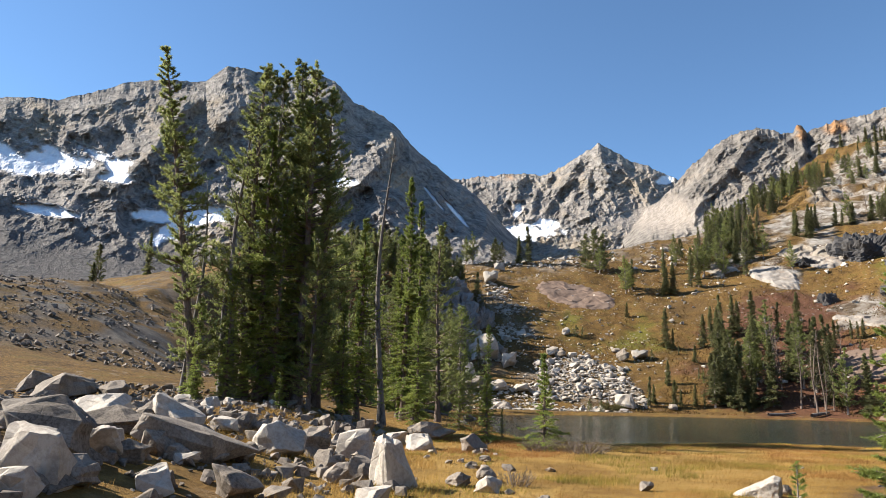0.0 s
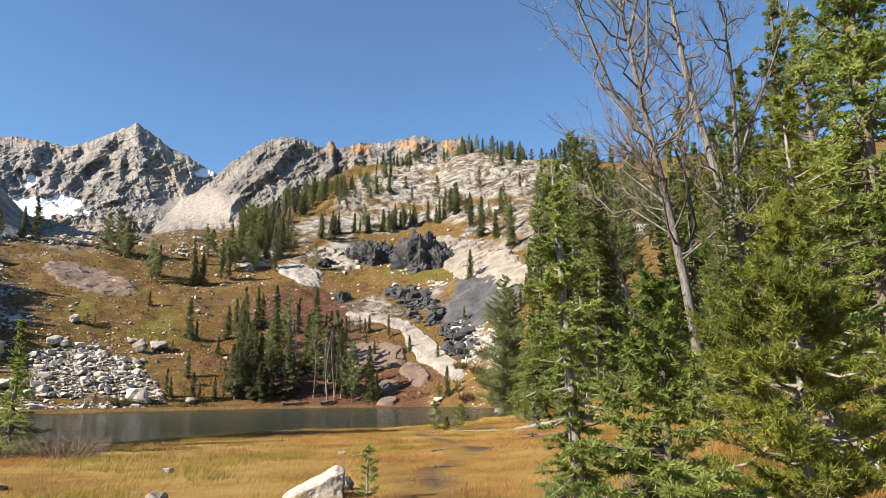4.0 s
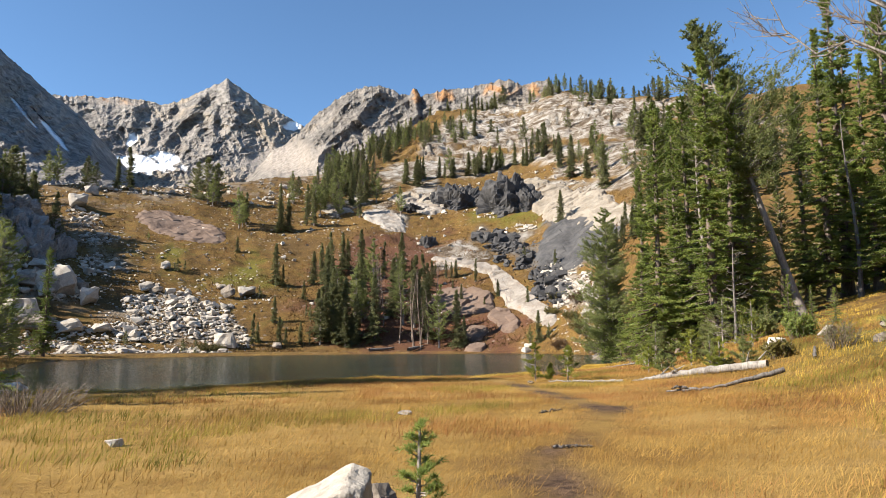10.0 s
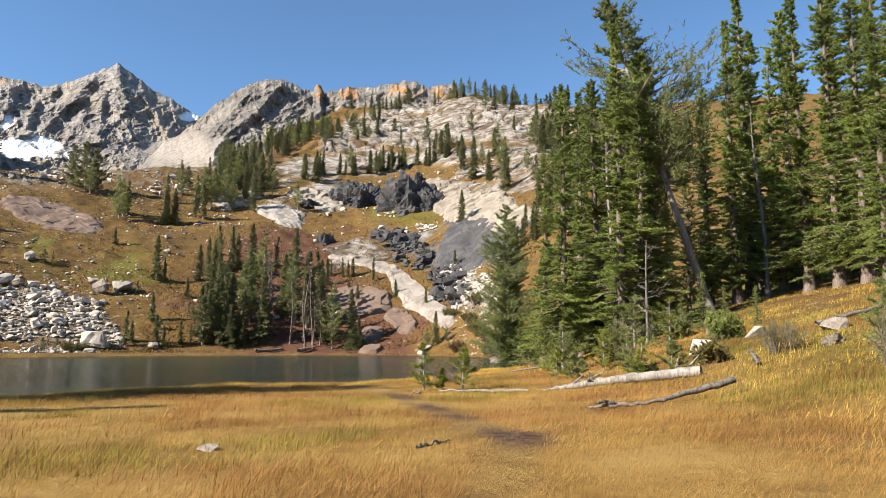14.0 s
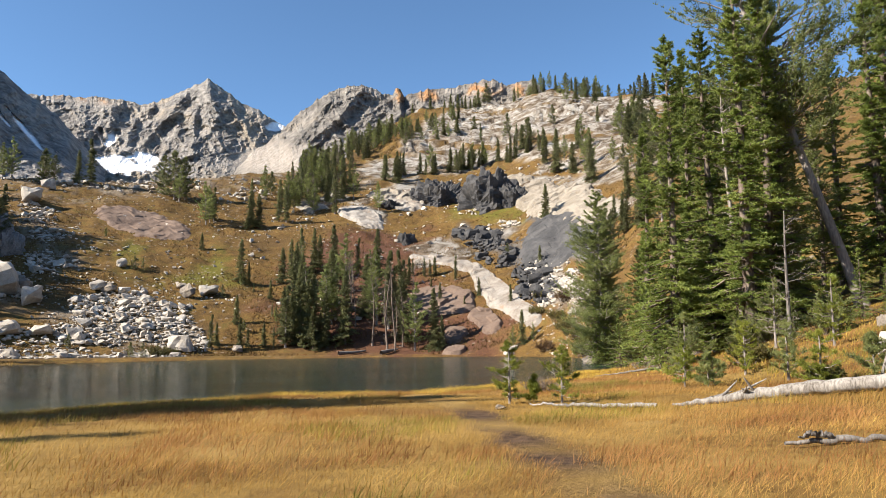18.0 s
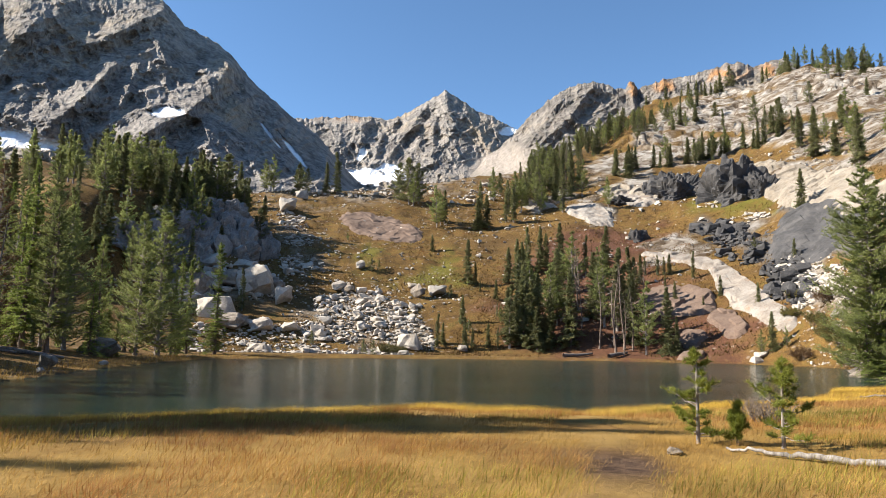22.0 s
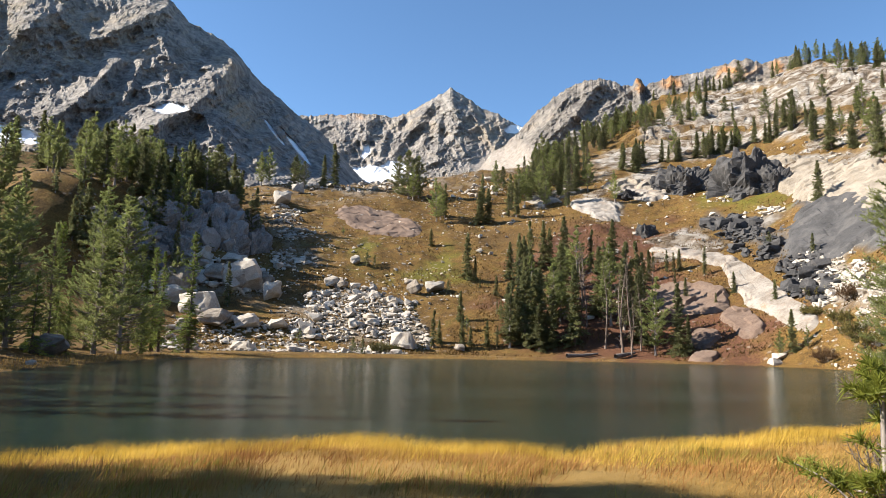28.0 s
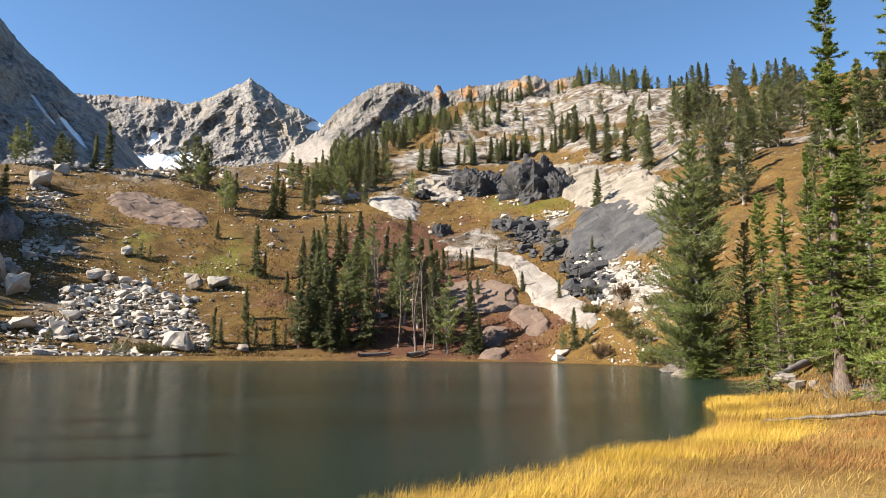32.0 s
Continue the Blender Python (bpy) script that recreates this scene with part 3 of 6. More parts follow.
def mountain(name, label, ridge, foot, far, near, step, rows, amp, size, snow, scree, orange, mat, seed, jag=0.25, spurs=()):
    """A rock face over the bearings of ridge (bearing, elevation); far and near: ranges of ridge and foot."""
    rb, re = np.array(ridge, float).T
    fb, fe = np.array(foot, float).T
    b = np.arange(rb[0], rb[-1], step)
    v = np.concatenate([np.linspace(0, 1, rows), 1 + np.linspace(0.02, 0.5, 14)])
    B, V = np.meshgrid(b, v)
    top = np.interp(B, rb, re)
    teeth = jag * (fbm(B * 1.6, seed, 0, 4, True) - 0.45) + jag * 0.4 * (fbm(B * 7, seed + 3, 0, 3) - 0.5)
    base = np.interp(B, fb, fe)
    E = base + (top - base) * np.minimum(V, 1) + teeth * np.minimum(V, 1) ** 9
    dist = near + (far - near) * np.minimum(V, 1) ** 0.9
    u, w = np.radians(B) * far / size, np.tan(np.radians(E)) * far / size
    warp = 0.5 * fbm(u * 0.7, w * 0.7, seed + 9, 3)
    one = fbm(u * 1.1 + 0.75 * w + warp, w * 1.1 - 0.35 * u + warp, seed, 6, True, 0.5)
    two = fbm(u * 1.3 - 0.8 * w + warp, w * 1.2 + 0.45 * u - warp, seed + 31, 6, True, 0.5)
    rib = np.maximum(one, two) * 0.75 + 0.25 * np.minimum(one, two)
    crag = fbm(u * 5 + 3.0 * w + warp, w * 5 - 3.0 * u, seed + 5, 6, True, 0.6)
    wide = fbm(u * 0.35, w * 0.3, seed + 2, 3)
    sc = np.zeros_like(B)
    for b0, e0, wb, we in scree:
        sc = np.maximum(sc, np.exp(-(((B - b0) / wb) ** 2 + ((E - e0) / we) ** 2) ** 2))
    sn = np.zeros_like(B)
    edge = 3.2 * (fbm(u * 6 + 2 * w, w * 9, seed + 7, 5, False, 0.6) - 0.46) + 1.6 * (rib - 0.5)
    for b0, e0, wb, we, lean in snow:
        q = ((B - b0 - lean * (E - e0)) / wb) ** 2 + ((E - e0) / we) ** 2
        sn = np.maximum(sn, smooth(1.15, 0.8, q + edge))
    og = np.zeros_like(B)
    for b0, e0, wb, we in orange:
        og = np.maximum(og, np.exp(-(((B - b0) / wb) ** 2 + ((E - e0) / we) ** 2) ** 2) * smooth(0.34, 0.6, crag))
    spur = np.zeros_like(B)
    for line, high, wl, wr in spurs:
        le, lb = np.array(sorted((e, b0) for b0, e in line)).T
        q = B - np.interp(E, le, lb) - 1.1 * (fbm(u * 2.2, w * 2.2, seed + 40, 4) - 0.5)
        k = np.clip(np.where(q < 0, 1 + q / wl, 1 - q / wr), 0, 1)
        spur = spur + high * k ** 1.15 * smooth(le[0] - 1.6, le[0] + 0.3, E) * smooth(le[-1] + 1.0, le[-1] - 0.3, E)
    calm = 1 - 0.9 * np.maximum(sc, sn * 0.8)
    ends = smooth(0, 2.5, B - rb[0]) * smooth(0, 2.5, rb[-1] - B)
    disp = (amp * 0.9 * (rib - 0.4) + amp * 0.40 * (crag - 0.4) + amp * 0.14 * (fbm(u * 14 + w * 5, w * 14 - u * 5, seed + 6, 4, True) - 0.4)) * calm + 1.0 * amp * (wide - 0.5) + spur
    fade = smooth(1.0, 0.93, V) * 0.7 + 0.3
    R = dist - disp * fade * ends
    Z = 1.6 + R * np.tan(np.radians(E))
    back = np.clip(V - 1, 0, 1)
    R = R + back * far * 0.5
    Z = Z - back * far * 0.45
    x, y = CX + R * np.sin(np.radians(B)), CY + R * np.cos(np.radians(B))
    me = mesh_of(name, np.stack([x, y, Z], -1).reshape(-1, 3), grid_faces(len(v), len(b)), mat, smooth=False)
    a = me.color_attributes.new("cover", "FLOAT_COLOR", "POINT")
    c = np.ones((B.size, 4), np.float32)
    for i, layer in enumerate((sn, sc * (1 - sn), og)):
        c[:, i] = layer.ravel()
    a.data.foreach_set("color", c.ravel())
    return tagged(new(name, me), label, "mountain", kind="structure")


M_ALP = mountain_mat("grey alpine rock", (0.0993, 0.0909, 0.0851), (0.237, 0.216, 0.196), (0.402, 0.364, 0.325), (0.397, 0.331, 0.255))
# same rock as M_ALP; the scree colour is darkened to paint in its shade
M_MASSIF_SHADE = mountain_mat("grey massif rock with shade-dark scree", (0.0993, 0.0909, 0.0851), (0.237, 0.216, 0.196), (0.402, 0.364, 0.325), (0.397, 0.331, 0.255), ((0.095, 0.088, 0.085), (0.155, 0.143, 0.135)))
M_ALP2 = mountain_mat("tan alpine rock", (0.086, 0.0774, 0.0697), (0.2, 0.179, 0.157), (0.331, 0.297, 0.26), (0.335, 0.275, 0.211))
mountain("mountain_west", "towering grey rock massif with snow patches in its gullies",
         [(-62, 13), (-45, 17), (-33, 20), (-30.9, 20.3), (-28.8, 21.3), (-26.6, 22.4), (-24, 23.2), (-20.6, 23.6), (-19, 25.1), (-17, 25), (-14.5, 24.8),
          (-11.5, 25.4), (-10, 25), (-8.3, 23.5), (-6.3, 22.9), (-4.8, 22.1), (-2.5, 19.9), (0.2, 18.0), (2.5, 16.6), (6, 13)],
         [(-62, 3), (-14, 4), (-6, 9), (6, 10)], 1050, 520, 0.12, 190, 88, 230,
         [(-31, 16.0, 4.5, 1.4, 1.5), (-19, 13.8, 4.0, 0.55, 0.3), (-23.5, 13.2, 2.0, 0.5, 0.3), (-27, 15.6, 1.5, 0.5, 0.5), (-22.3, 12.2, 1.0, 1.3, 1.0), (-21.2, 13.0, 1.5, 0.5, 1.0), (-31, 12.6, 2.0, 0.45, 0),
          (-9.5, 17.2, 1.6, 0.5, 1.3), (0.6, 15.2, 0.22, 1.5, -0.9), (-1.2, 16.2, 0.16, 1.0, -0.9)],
         [(-33, 7.0, 14, 4.6), (-22, 8.5, 6, 2.8)], [], M_MASSIF_SHADE, 3.0, 0.2,
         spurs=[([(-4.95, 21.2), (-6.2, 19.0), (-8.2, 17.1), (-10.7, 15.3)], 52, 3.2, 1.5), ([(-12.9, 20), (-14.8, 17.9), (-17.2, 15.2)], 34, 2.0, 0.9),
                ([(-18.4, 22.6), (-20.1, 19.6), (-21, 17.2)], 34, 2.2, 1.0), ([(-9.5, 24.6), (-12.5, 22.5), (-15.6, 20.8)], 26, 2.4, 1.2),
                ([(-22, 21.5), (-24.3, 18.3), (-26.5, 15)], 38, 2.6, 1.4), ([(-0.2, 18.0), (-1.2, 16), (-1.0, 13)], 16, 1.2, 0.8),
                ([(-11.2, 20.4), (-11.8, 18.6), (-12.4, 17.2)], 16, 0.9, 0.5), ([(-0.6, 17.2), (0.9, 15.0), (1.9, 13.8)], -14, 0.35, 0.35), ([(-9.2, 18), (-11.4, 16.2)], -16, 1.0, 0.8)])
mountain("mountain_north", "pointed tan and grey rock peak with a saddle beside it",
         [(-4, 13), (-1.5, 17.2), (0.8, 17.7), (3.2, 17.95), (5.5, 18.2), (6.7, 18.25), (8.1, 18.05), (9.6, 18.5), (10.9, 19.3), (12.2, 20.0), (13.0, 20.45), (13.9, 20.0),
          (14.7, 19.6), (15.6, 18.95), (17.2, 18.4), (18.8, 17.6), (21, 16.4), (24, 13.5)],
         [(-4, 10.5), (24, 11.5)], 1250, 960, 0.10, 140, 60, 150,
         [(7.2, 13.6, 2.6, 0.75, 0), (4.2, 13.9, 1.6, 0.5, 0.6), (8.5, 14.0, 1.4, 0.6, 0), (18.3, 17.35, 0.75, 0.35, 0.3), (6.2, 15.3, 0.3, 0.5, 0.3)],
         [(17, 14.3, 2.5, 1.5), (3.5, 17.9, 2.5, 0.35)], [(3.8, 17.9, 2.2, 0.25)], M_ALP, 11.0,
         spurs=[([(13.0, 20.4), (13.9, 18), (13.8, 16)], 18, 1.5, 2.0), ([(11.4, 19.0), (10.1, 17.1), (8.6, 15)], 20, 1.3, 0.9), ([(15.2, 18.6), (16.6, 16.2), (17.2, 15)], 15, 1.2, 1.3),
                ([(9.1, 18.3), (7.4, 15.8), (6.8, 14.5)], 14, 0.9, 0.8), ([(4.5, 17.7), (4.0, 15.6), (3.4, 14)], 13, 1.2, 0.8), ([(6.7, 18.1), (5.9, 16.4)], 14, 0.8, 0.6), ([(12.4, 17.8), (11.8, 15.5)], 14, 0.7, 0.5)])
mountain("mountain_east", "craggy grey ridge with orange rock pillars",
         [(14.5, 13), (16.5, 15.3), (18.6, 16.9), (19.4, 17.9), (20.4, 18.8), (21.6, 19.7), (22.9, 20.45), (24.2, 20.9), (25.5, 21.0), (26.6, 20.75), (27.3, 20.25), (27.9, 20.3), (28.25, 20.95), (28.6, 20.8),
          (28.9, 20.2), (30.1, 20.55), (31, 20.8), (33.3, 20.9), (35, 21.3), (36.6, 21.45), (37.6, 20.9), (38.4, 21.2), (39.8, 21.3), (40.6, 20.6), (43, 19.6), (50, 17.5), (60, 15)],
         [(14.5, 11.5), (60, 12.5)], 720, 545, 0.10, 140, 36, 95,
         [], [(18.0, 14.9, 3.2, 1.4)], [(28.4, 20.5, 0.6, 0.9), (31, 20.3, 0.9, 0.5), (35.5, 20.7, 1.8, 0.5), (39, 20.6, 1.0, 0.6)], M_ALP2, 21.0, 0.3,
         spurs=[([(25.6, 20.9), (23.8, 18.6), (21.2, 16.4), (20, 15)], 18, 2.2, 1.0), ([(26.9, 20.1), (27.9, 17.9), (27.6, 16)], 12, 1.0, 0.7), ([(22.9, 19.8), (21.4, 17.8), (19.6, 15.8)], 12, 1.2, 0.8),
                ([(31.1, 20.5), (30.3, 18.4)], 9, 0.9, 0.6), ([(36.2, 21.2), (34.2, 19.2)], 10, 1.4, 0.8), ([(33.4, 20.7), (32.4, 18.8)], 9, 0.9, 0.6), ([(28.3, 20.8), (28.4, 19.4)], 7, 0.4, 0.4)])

# ---- trees ----
def unit(v):
    return v / np.maximum(np.linalg.norm(v, axis=-1, keepdims=True), 1e-9)


def tubes(paths, sides=5):
    """paths: list of (points n x 3, radii n). One mesh's verts and faces."""
    V, F, n0 = [], [], 0
    ang = np.linspace(0, 2 * np.pi, sides, endpoint=False)
    for pts, rad in paths:
        pts = np.asarray(pts, float)
        way = unit(np.gradient(pts, axis=0))
        side = unit(np.cross(way, np.where(np.abs(way[:, 2:3]) > 0.9, (1.0, 0, 0), (0, 0, 1.0))))
        up = np.cross(side, way)
        ring = pts[:, None] + np.asarray(rad)[:, None, None] * (np.cos(ang)[None, :, None] * side[:, None] + np.sin(ang)[None, :, None] * up[:, None])
        V.append(ring.reshape(-1, 3))
        m = len(pts)
        i = np.arange(m - 1)[:, None] * sides + np.arange(sides)[None, :]
        j = np.arange(m - 1)[:, None] * sides + (np.arange(sides)[None, :] + 1) % sides
        F.append((np.stack([i, j, j + sides, i + sides], -1).reshape(-1, 4)) + n0)
        n0 += m * sides
    return np.concatenate(V), np.concatenate(F)


def needles(rs, a, b, count, size, width, spread=0.9, lift=0.15):
    """Needle tufts, one narrow leaf each, along the twigs from a to b."""
    n = len(a)
    t = rs.rand(n, count)[..., None]
    base = a[:, None] + (b - a)[:, None] * t
    way = unit(b - a)[:, None] * (1 - 0.45 * spread)
    d = way + rs.normal(0, spread * 0.55, (n, count, 3)) + np.array((0, 0, lift))
    d = unit(d) * (size * (0.6 + 0.8 * rs.rand(n, count)))[..., None]
    side = unit(np.cross(d, rs.normal(0, 1, (n, count, 3)))) * (width * (0.7 + 0.6 * rs.rand(n, count)))[..., None]
    tri = np.stack([base - side * 0.5, base + side * 0.5, base + d], 2).reshape(-1, 3)
    return tri, np.arange(len(tri)).reshape(-1, 3)


def conifer_meshes(seed, h, wide, bare, style, dense=1.0, leaf=1.0, lean=(0, 0), taper=0.8):
    """Trunk, limbs and crown meshes of a conifer. style fir: tiers of drooping boughs; pine: upswept, tufted, broken crown."""
    rs = np.random.RandomState(seed)
    pine = style == "pine"
    nz = 14
    tz = np.linspace(0, 1, nz)
    bend = rs.normal(0, 0.012 * h, 2)
    tx = lean[0] * tz * h + bend[0] * np.sin(tz * 4 + rs.rand() * 6) * tz
    ty = lean[1] * tz * h + bend[1] * np.sin(tz * 3 + rs.rand() * 6) * tz
    rad = (0.011 * h + 0.03 * min(1.0, h / 5)) * ((1 - tz) ** 0.8) + 0.008
    rad[0] *= 1.5
    trunk = [(np.stack([tx, ty, tz * h - 0.15 * (tz == 0)], 1), rad)]
    nb = int((11 if pine else 15) * dense * (h * 0.55 + 4))
    f = np.sort(bare + (1 - bare) * rs.rand(nb) ** (0.95 if pine else 1.0))
    az = rs.rand(nb) * 6.283
    top = 1 - (f - bare) / (1 - bare + 1e-6)
    if pine:
        prof = np.clip(np.minimum(0.10 + 1.25 * top, 1.12 - 0.35 * top), 0.08, 1)
        L = wide * prof * (0.45 + 0.75 * rs.rand(nb))
        gap = vnoise(np.cos(az) * 2.2 + seed, np.sin(az) * 2.2, f * h * 0.55)
        L *= 0.42 + 1.0 * smooth(0.34, 0.62, gap)
    else:
        L = wide * (0.08 + 0.92 * np.clip(top, 0, 1) ** taper) * (0.42 + 0.8 * rs.rand(nb))
        L *= 0.40 + 1.1 * smooth(0.22, 0.75, vnoise(np.cos(az) * 1.6 + seed, np.sin(az) * 1.6, f * h * 0.5))
    limbs, A, B = [], [], []
    k = 6
    s = np.linspace(0, 1, k)
    for i in range(nb):
        c = np.array([np.interp(f[i], tz, tx), np.interp(f[i], tz, ty), f[i] * h])
        out = np.array([math.cos(az[i]), math.sin(az[i]), 0])
        if pine:
            rise = (0.05 + 0.45 * rs.rand() - 0.35 * top[i]) * s + 0.30 * s ** 2
        else:
            rise = (0.55 * (1 - top[i]) ** 2 + 0.05) * s - (0.50 * top[i] + 0.08) * s ** 1.3 + 0.22 * s ** 3
        p = c + out * (L[i] * s)[:, None] + np.array((0, 0, 1.0)) * (L[i] * rise)[:, None]
        p[1:] += rs.normal(0, 0.03 * L[i], (k - 1, 3))
        r0 = min(0.05, 0.006 * h) * (0.3 + 0.7 * L[i] / wide)
        limbs.append((p, np.linspace(r0, 0.004, k)))
        across = np.array([-out[1], out[0], 0])
        nt = max(3, int((6 if pine else 9) * dense ** 0.5 * (0.4 + L[i] / wide)))
        q = (0.42 + 0.58 * rs.rand(nt)) if pine else (0.12 + 0.88 * rs.rand(nt))
        st = np.stack([np.interp(q, s, p[:, j]) for j in range(3)], 1)
        sgn = np.where(rs.rand(nt) < 0.5, 1, -1)[:, None]
        if pine:
            d = out * 0.5 + across * sgn * rs.rand(nt, 1) * 0.9 + np.array((0, 0, 1.0)) * (0.15 + 0.7 * rs.rand(nt, 1))
            tl = 0.24 * L[i] + 0.12 * leaf
        else:
            d = out * 0.55 + across * sgn * (0.5 + 0.5 * rs.rand(nt, 1)) + np.array((0, 0, 1.0)) * (rs.rand(nt, 1) * 0.3 - 0.22)
            tl = (0.30 * L[i] * (1.15 - q) + 0.09 * leaf)[:, None]
        d = unit(d) * tl * (0.7 + 0.6 * rs.rand(nt, 1))
        A.append(st), B.append(st + d)
        A.append(p[-2:-1]), B.append(p[-1:] + out * 0.05)
    tip = np.array([[tx[-1], ty[-1], h]])
    A.append(tip - (0, 0, 0.08 * h * (0.5 if pine else 1))), B.append(tip)
    A, B = np.concatenate(A), np.concatenate(B)
    return trunk, limbs, A, B, rs


def conifer(name, label, group, seed, h, wide, bare, style, dense, leaf, count, mat, bark, lean=(0, 0), width=0.3, taper=0.8, sides=4):
    trunk, limbs, A, B, rs = conifer_meshes(seed, h, wide, bare, style, dense, leaf, lean, taper)
    ob = thing(name, label, "tree", group=group)
    part("trunk", mesh_of("trunk", *tubes(trunk, 9), bark, True), None, ob)
    tagged(part("branchwork", mesh_of("branchwork", *tubes(limbs, sides), bark, True), None, ob), kind="stuff")
    v, f = needles(rs, A, B, count, leaf, leaf * width, 1.25 if style == "pine" else 0.8, 0.3 if style == "pine" else 0.05)
    tagged(part("crown", mesh_of("crown", v, f, mat), None, ob), kind="stuff")
    return ob


def dead_tree(name, label, seed, h, limbs_n, reach, lean=(0, 0), start=0.3, fork=0, bark=None, twigs=5, up=0.5):
    """A bare weathered trunk with broken, twiggy limbs."""
    rs = np.random.RandomState(seed)
    ob = thing(name, label, "dead tree")
    nz = 12
    tz = np.linspace(0, 1, nz)
    P = np.stack([lean[0] * tz * h + 0.02 * h * np.sin(tz * 5 + seed), lean[1] * tz * h + 0.02 * h * np.sin(tz * 4 + 2 * seed), tz * h - 0.15 * (tz == 0)], 1)
    R = (0.0085 * h + 0.03) * (1 - tz) ** 0.8 + 0.012
    R[0] *= 1.6
    part("trunk", mesh_of("trunk", *tubes([(P, R)], 9), bark or M_DEAD, True), None, ob)
    s = np.linspace(0, 1, 6)
    big, fine = [], []

    def limb(c, way, length, r0, depth):
        p = c + way * (length * s)[:, None] + np.array((0, 0, 1.0)) * (length * up * s ** 2)[:, None]
        p[1:] += rs.normal(0, 0.05 * length, (5, 3))
        (big if depth == 0 else fine).append((p, np.linspace(r0, max(0.004, r0 * 0.25), 6)))
        if depth < 2:
            for _ in range(twigs if depth == 0 else max(2, twigs - 2)):
                q = 0.25 + 0.75 * rs.rand()
                c2 = np.array([np.interp(q, s, p[:, j]) for j in range(3)])
                w2 = unit(way + rs.normal(0, 0.65, 3) + np.array((0, 0, 0.25)))
                limb(c2, w2, length * (0.2 + 0.3 * rs.rand()), r0 * 0.4, depth + 1)

    for i in range(limbs_n):
        f = start + (1 - start) * rs.rand()
        c = np.array([np.interp(f, tz, P[:, j]) for j in range(3)])
        az = rs.rand() * 6.283
        limb(c, unit(np.array([math.cos(az), math.sin(az), 0.15 + 0.4 * rs.rand()])), reach * (1.15 - 0.7 * (f - start) / (1 - start)) * (0.4 + 0.8 * rs.rand()), 0.0022 * h + 0.006, 0)
    for i in range(fork):
        az = i * 6.283 / fork + rs.rand()
        c = np.array([np.interp(0.3 + 0.12 * i, tz, P[:, j]) for j in range(3)])
        limb(c, unit(np.array([math.cos(az) * 0.5, math.sin(az) * 0.5, 1.0])), h * (0.42 + 0.15 * rs.rand()), 0.0042 * h, 0)
    for p, r in big[:9]:
        part("limb", mesh_of("limb", *tubes([(p, r)], 5), bark or M_DEAD, True), None, ob)
    if len(big) > 9:
        tagged(part("limbwork", mesh_of("limbwork", *tubes(big[9:], 5), bark or M_DEAD, True), None, ob), kind="stuff")
    if fine:
        tagged(part("twigwork", mesh_of("twigwork", *tubes(fine, 3), M_TWIG, True), None, ob), kind="stuff")
    return ob


def stand(ob, x, y, h=None, made=1.0, turn=0.0, wide=1.0, sink=0.1):
    """Put a thing on the ground, scaled from the height it was made with."""
    k = (h / made) if h else 1.0
    ob.location, ob.rotation_euler, ob.scale = (x, y, ground_z(x, y) - sink), (0, 0, turn), (k * wide, k * wide, k)
    return ob


def copies(kinds, spots, group, rs, wide=(0.9, 1.15)):
    """Stand copies of the kinds on spots (x, y, height, kind)."""
    for x, y, h, k in spots:
        src, made = kinds[k]
        stand(copy_thing(src, Matrix()), x, y, h, made, rs.rand() * 6.28, wide[0] + (wide[1] - wide[0]) * rs.rand())["group"] = group

# ---- the tall clump beyond the boulders, and the wooded west shore ----
rs = np.random.RandomState(5)
mid = [
    (conifer("pine_tree", "tall dark green pine with grey trunk in a dense clump", "tall conifers by the lake", 11, 18, 1.85, 0.08, "pine", 2.4, 0.125, 20, M_PINE, M_BARK), 18),
    (conifer("pine_tree", "tall narrow pine with patchy dark green foliage", "tall conifers by the lake", 12, 18, 1.8, 0.10, "pine", 2.0, 0.125, 20, M_PINE, M_PALEBARK), 18),
    (conifer("fir_tree", "slender dark green fir with drooping boughs", "tall conifers by the lake", 13, 14, 1.7, 0.05, "fir", 2.1, 0.11, 18, M_FIR, M_BARK), 14),
    (conifer("fir_tree", "narrow dense spire-shaped fir", "tall conifers by the lake", 14, 16, 1.25, 0.05, "fir", 2.1, 0.11, 18, M_FIR, M_BARK), 16),
    (conifer("fir_tree", "young conical green fir", "tall conifers by the lake", 15, 7, 1.5, 0.02, "fir", 1.4, 0.11, 14, M_FIR, M_BARK, taper=0.95), 7),
    (conifer("pine_tree", "thin sickly pine with rust-brown needles", "tall conifers by the lake", 16, 14, 1.7, 0.12, "pine", 1.5, 0.125, 18, M_RUST, M_PALEBARK), 14),
]
mid.append((conifer("pine_tree", "broad full-crowned pine with upswept tufted boughs", "tall conifers by the lake", 17, 14, 2.6, 0.02, "pine", 3.4, 0.125, 20, M_PINE, M_PALEBARK), 14))
stand(conifer("pine_tree", "tall leaning pine with narrow broken crown", "", 18, 18.6, 1.5, 0.10, "pine", 2.2, 0.14, 18, M_PINE, M_BARK, (-0.15, -0.05)), -11.4, 37.3)
for (ob, made), spot in zip(mid, [(-7.5, 63.5, 15), (-8.5, 71.0, 14), (-7.5, 78.0, 12), (-9.5, 66.0, 15), (-3.2, 61.0, 4), (-8.0, 75.0, 12), (-1.0, 86.0, 12)]):
    stand(ob, *spot, made)
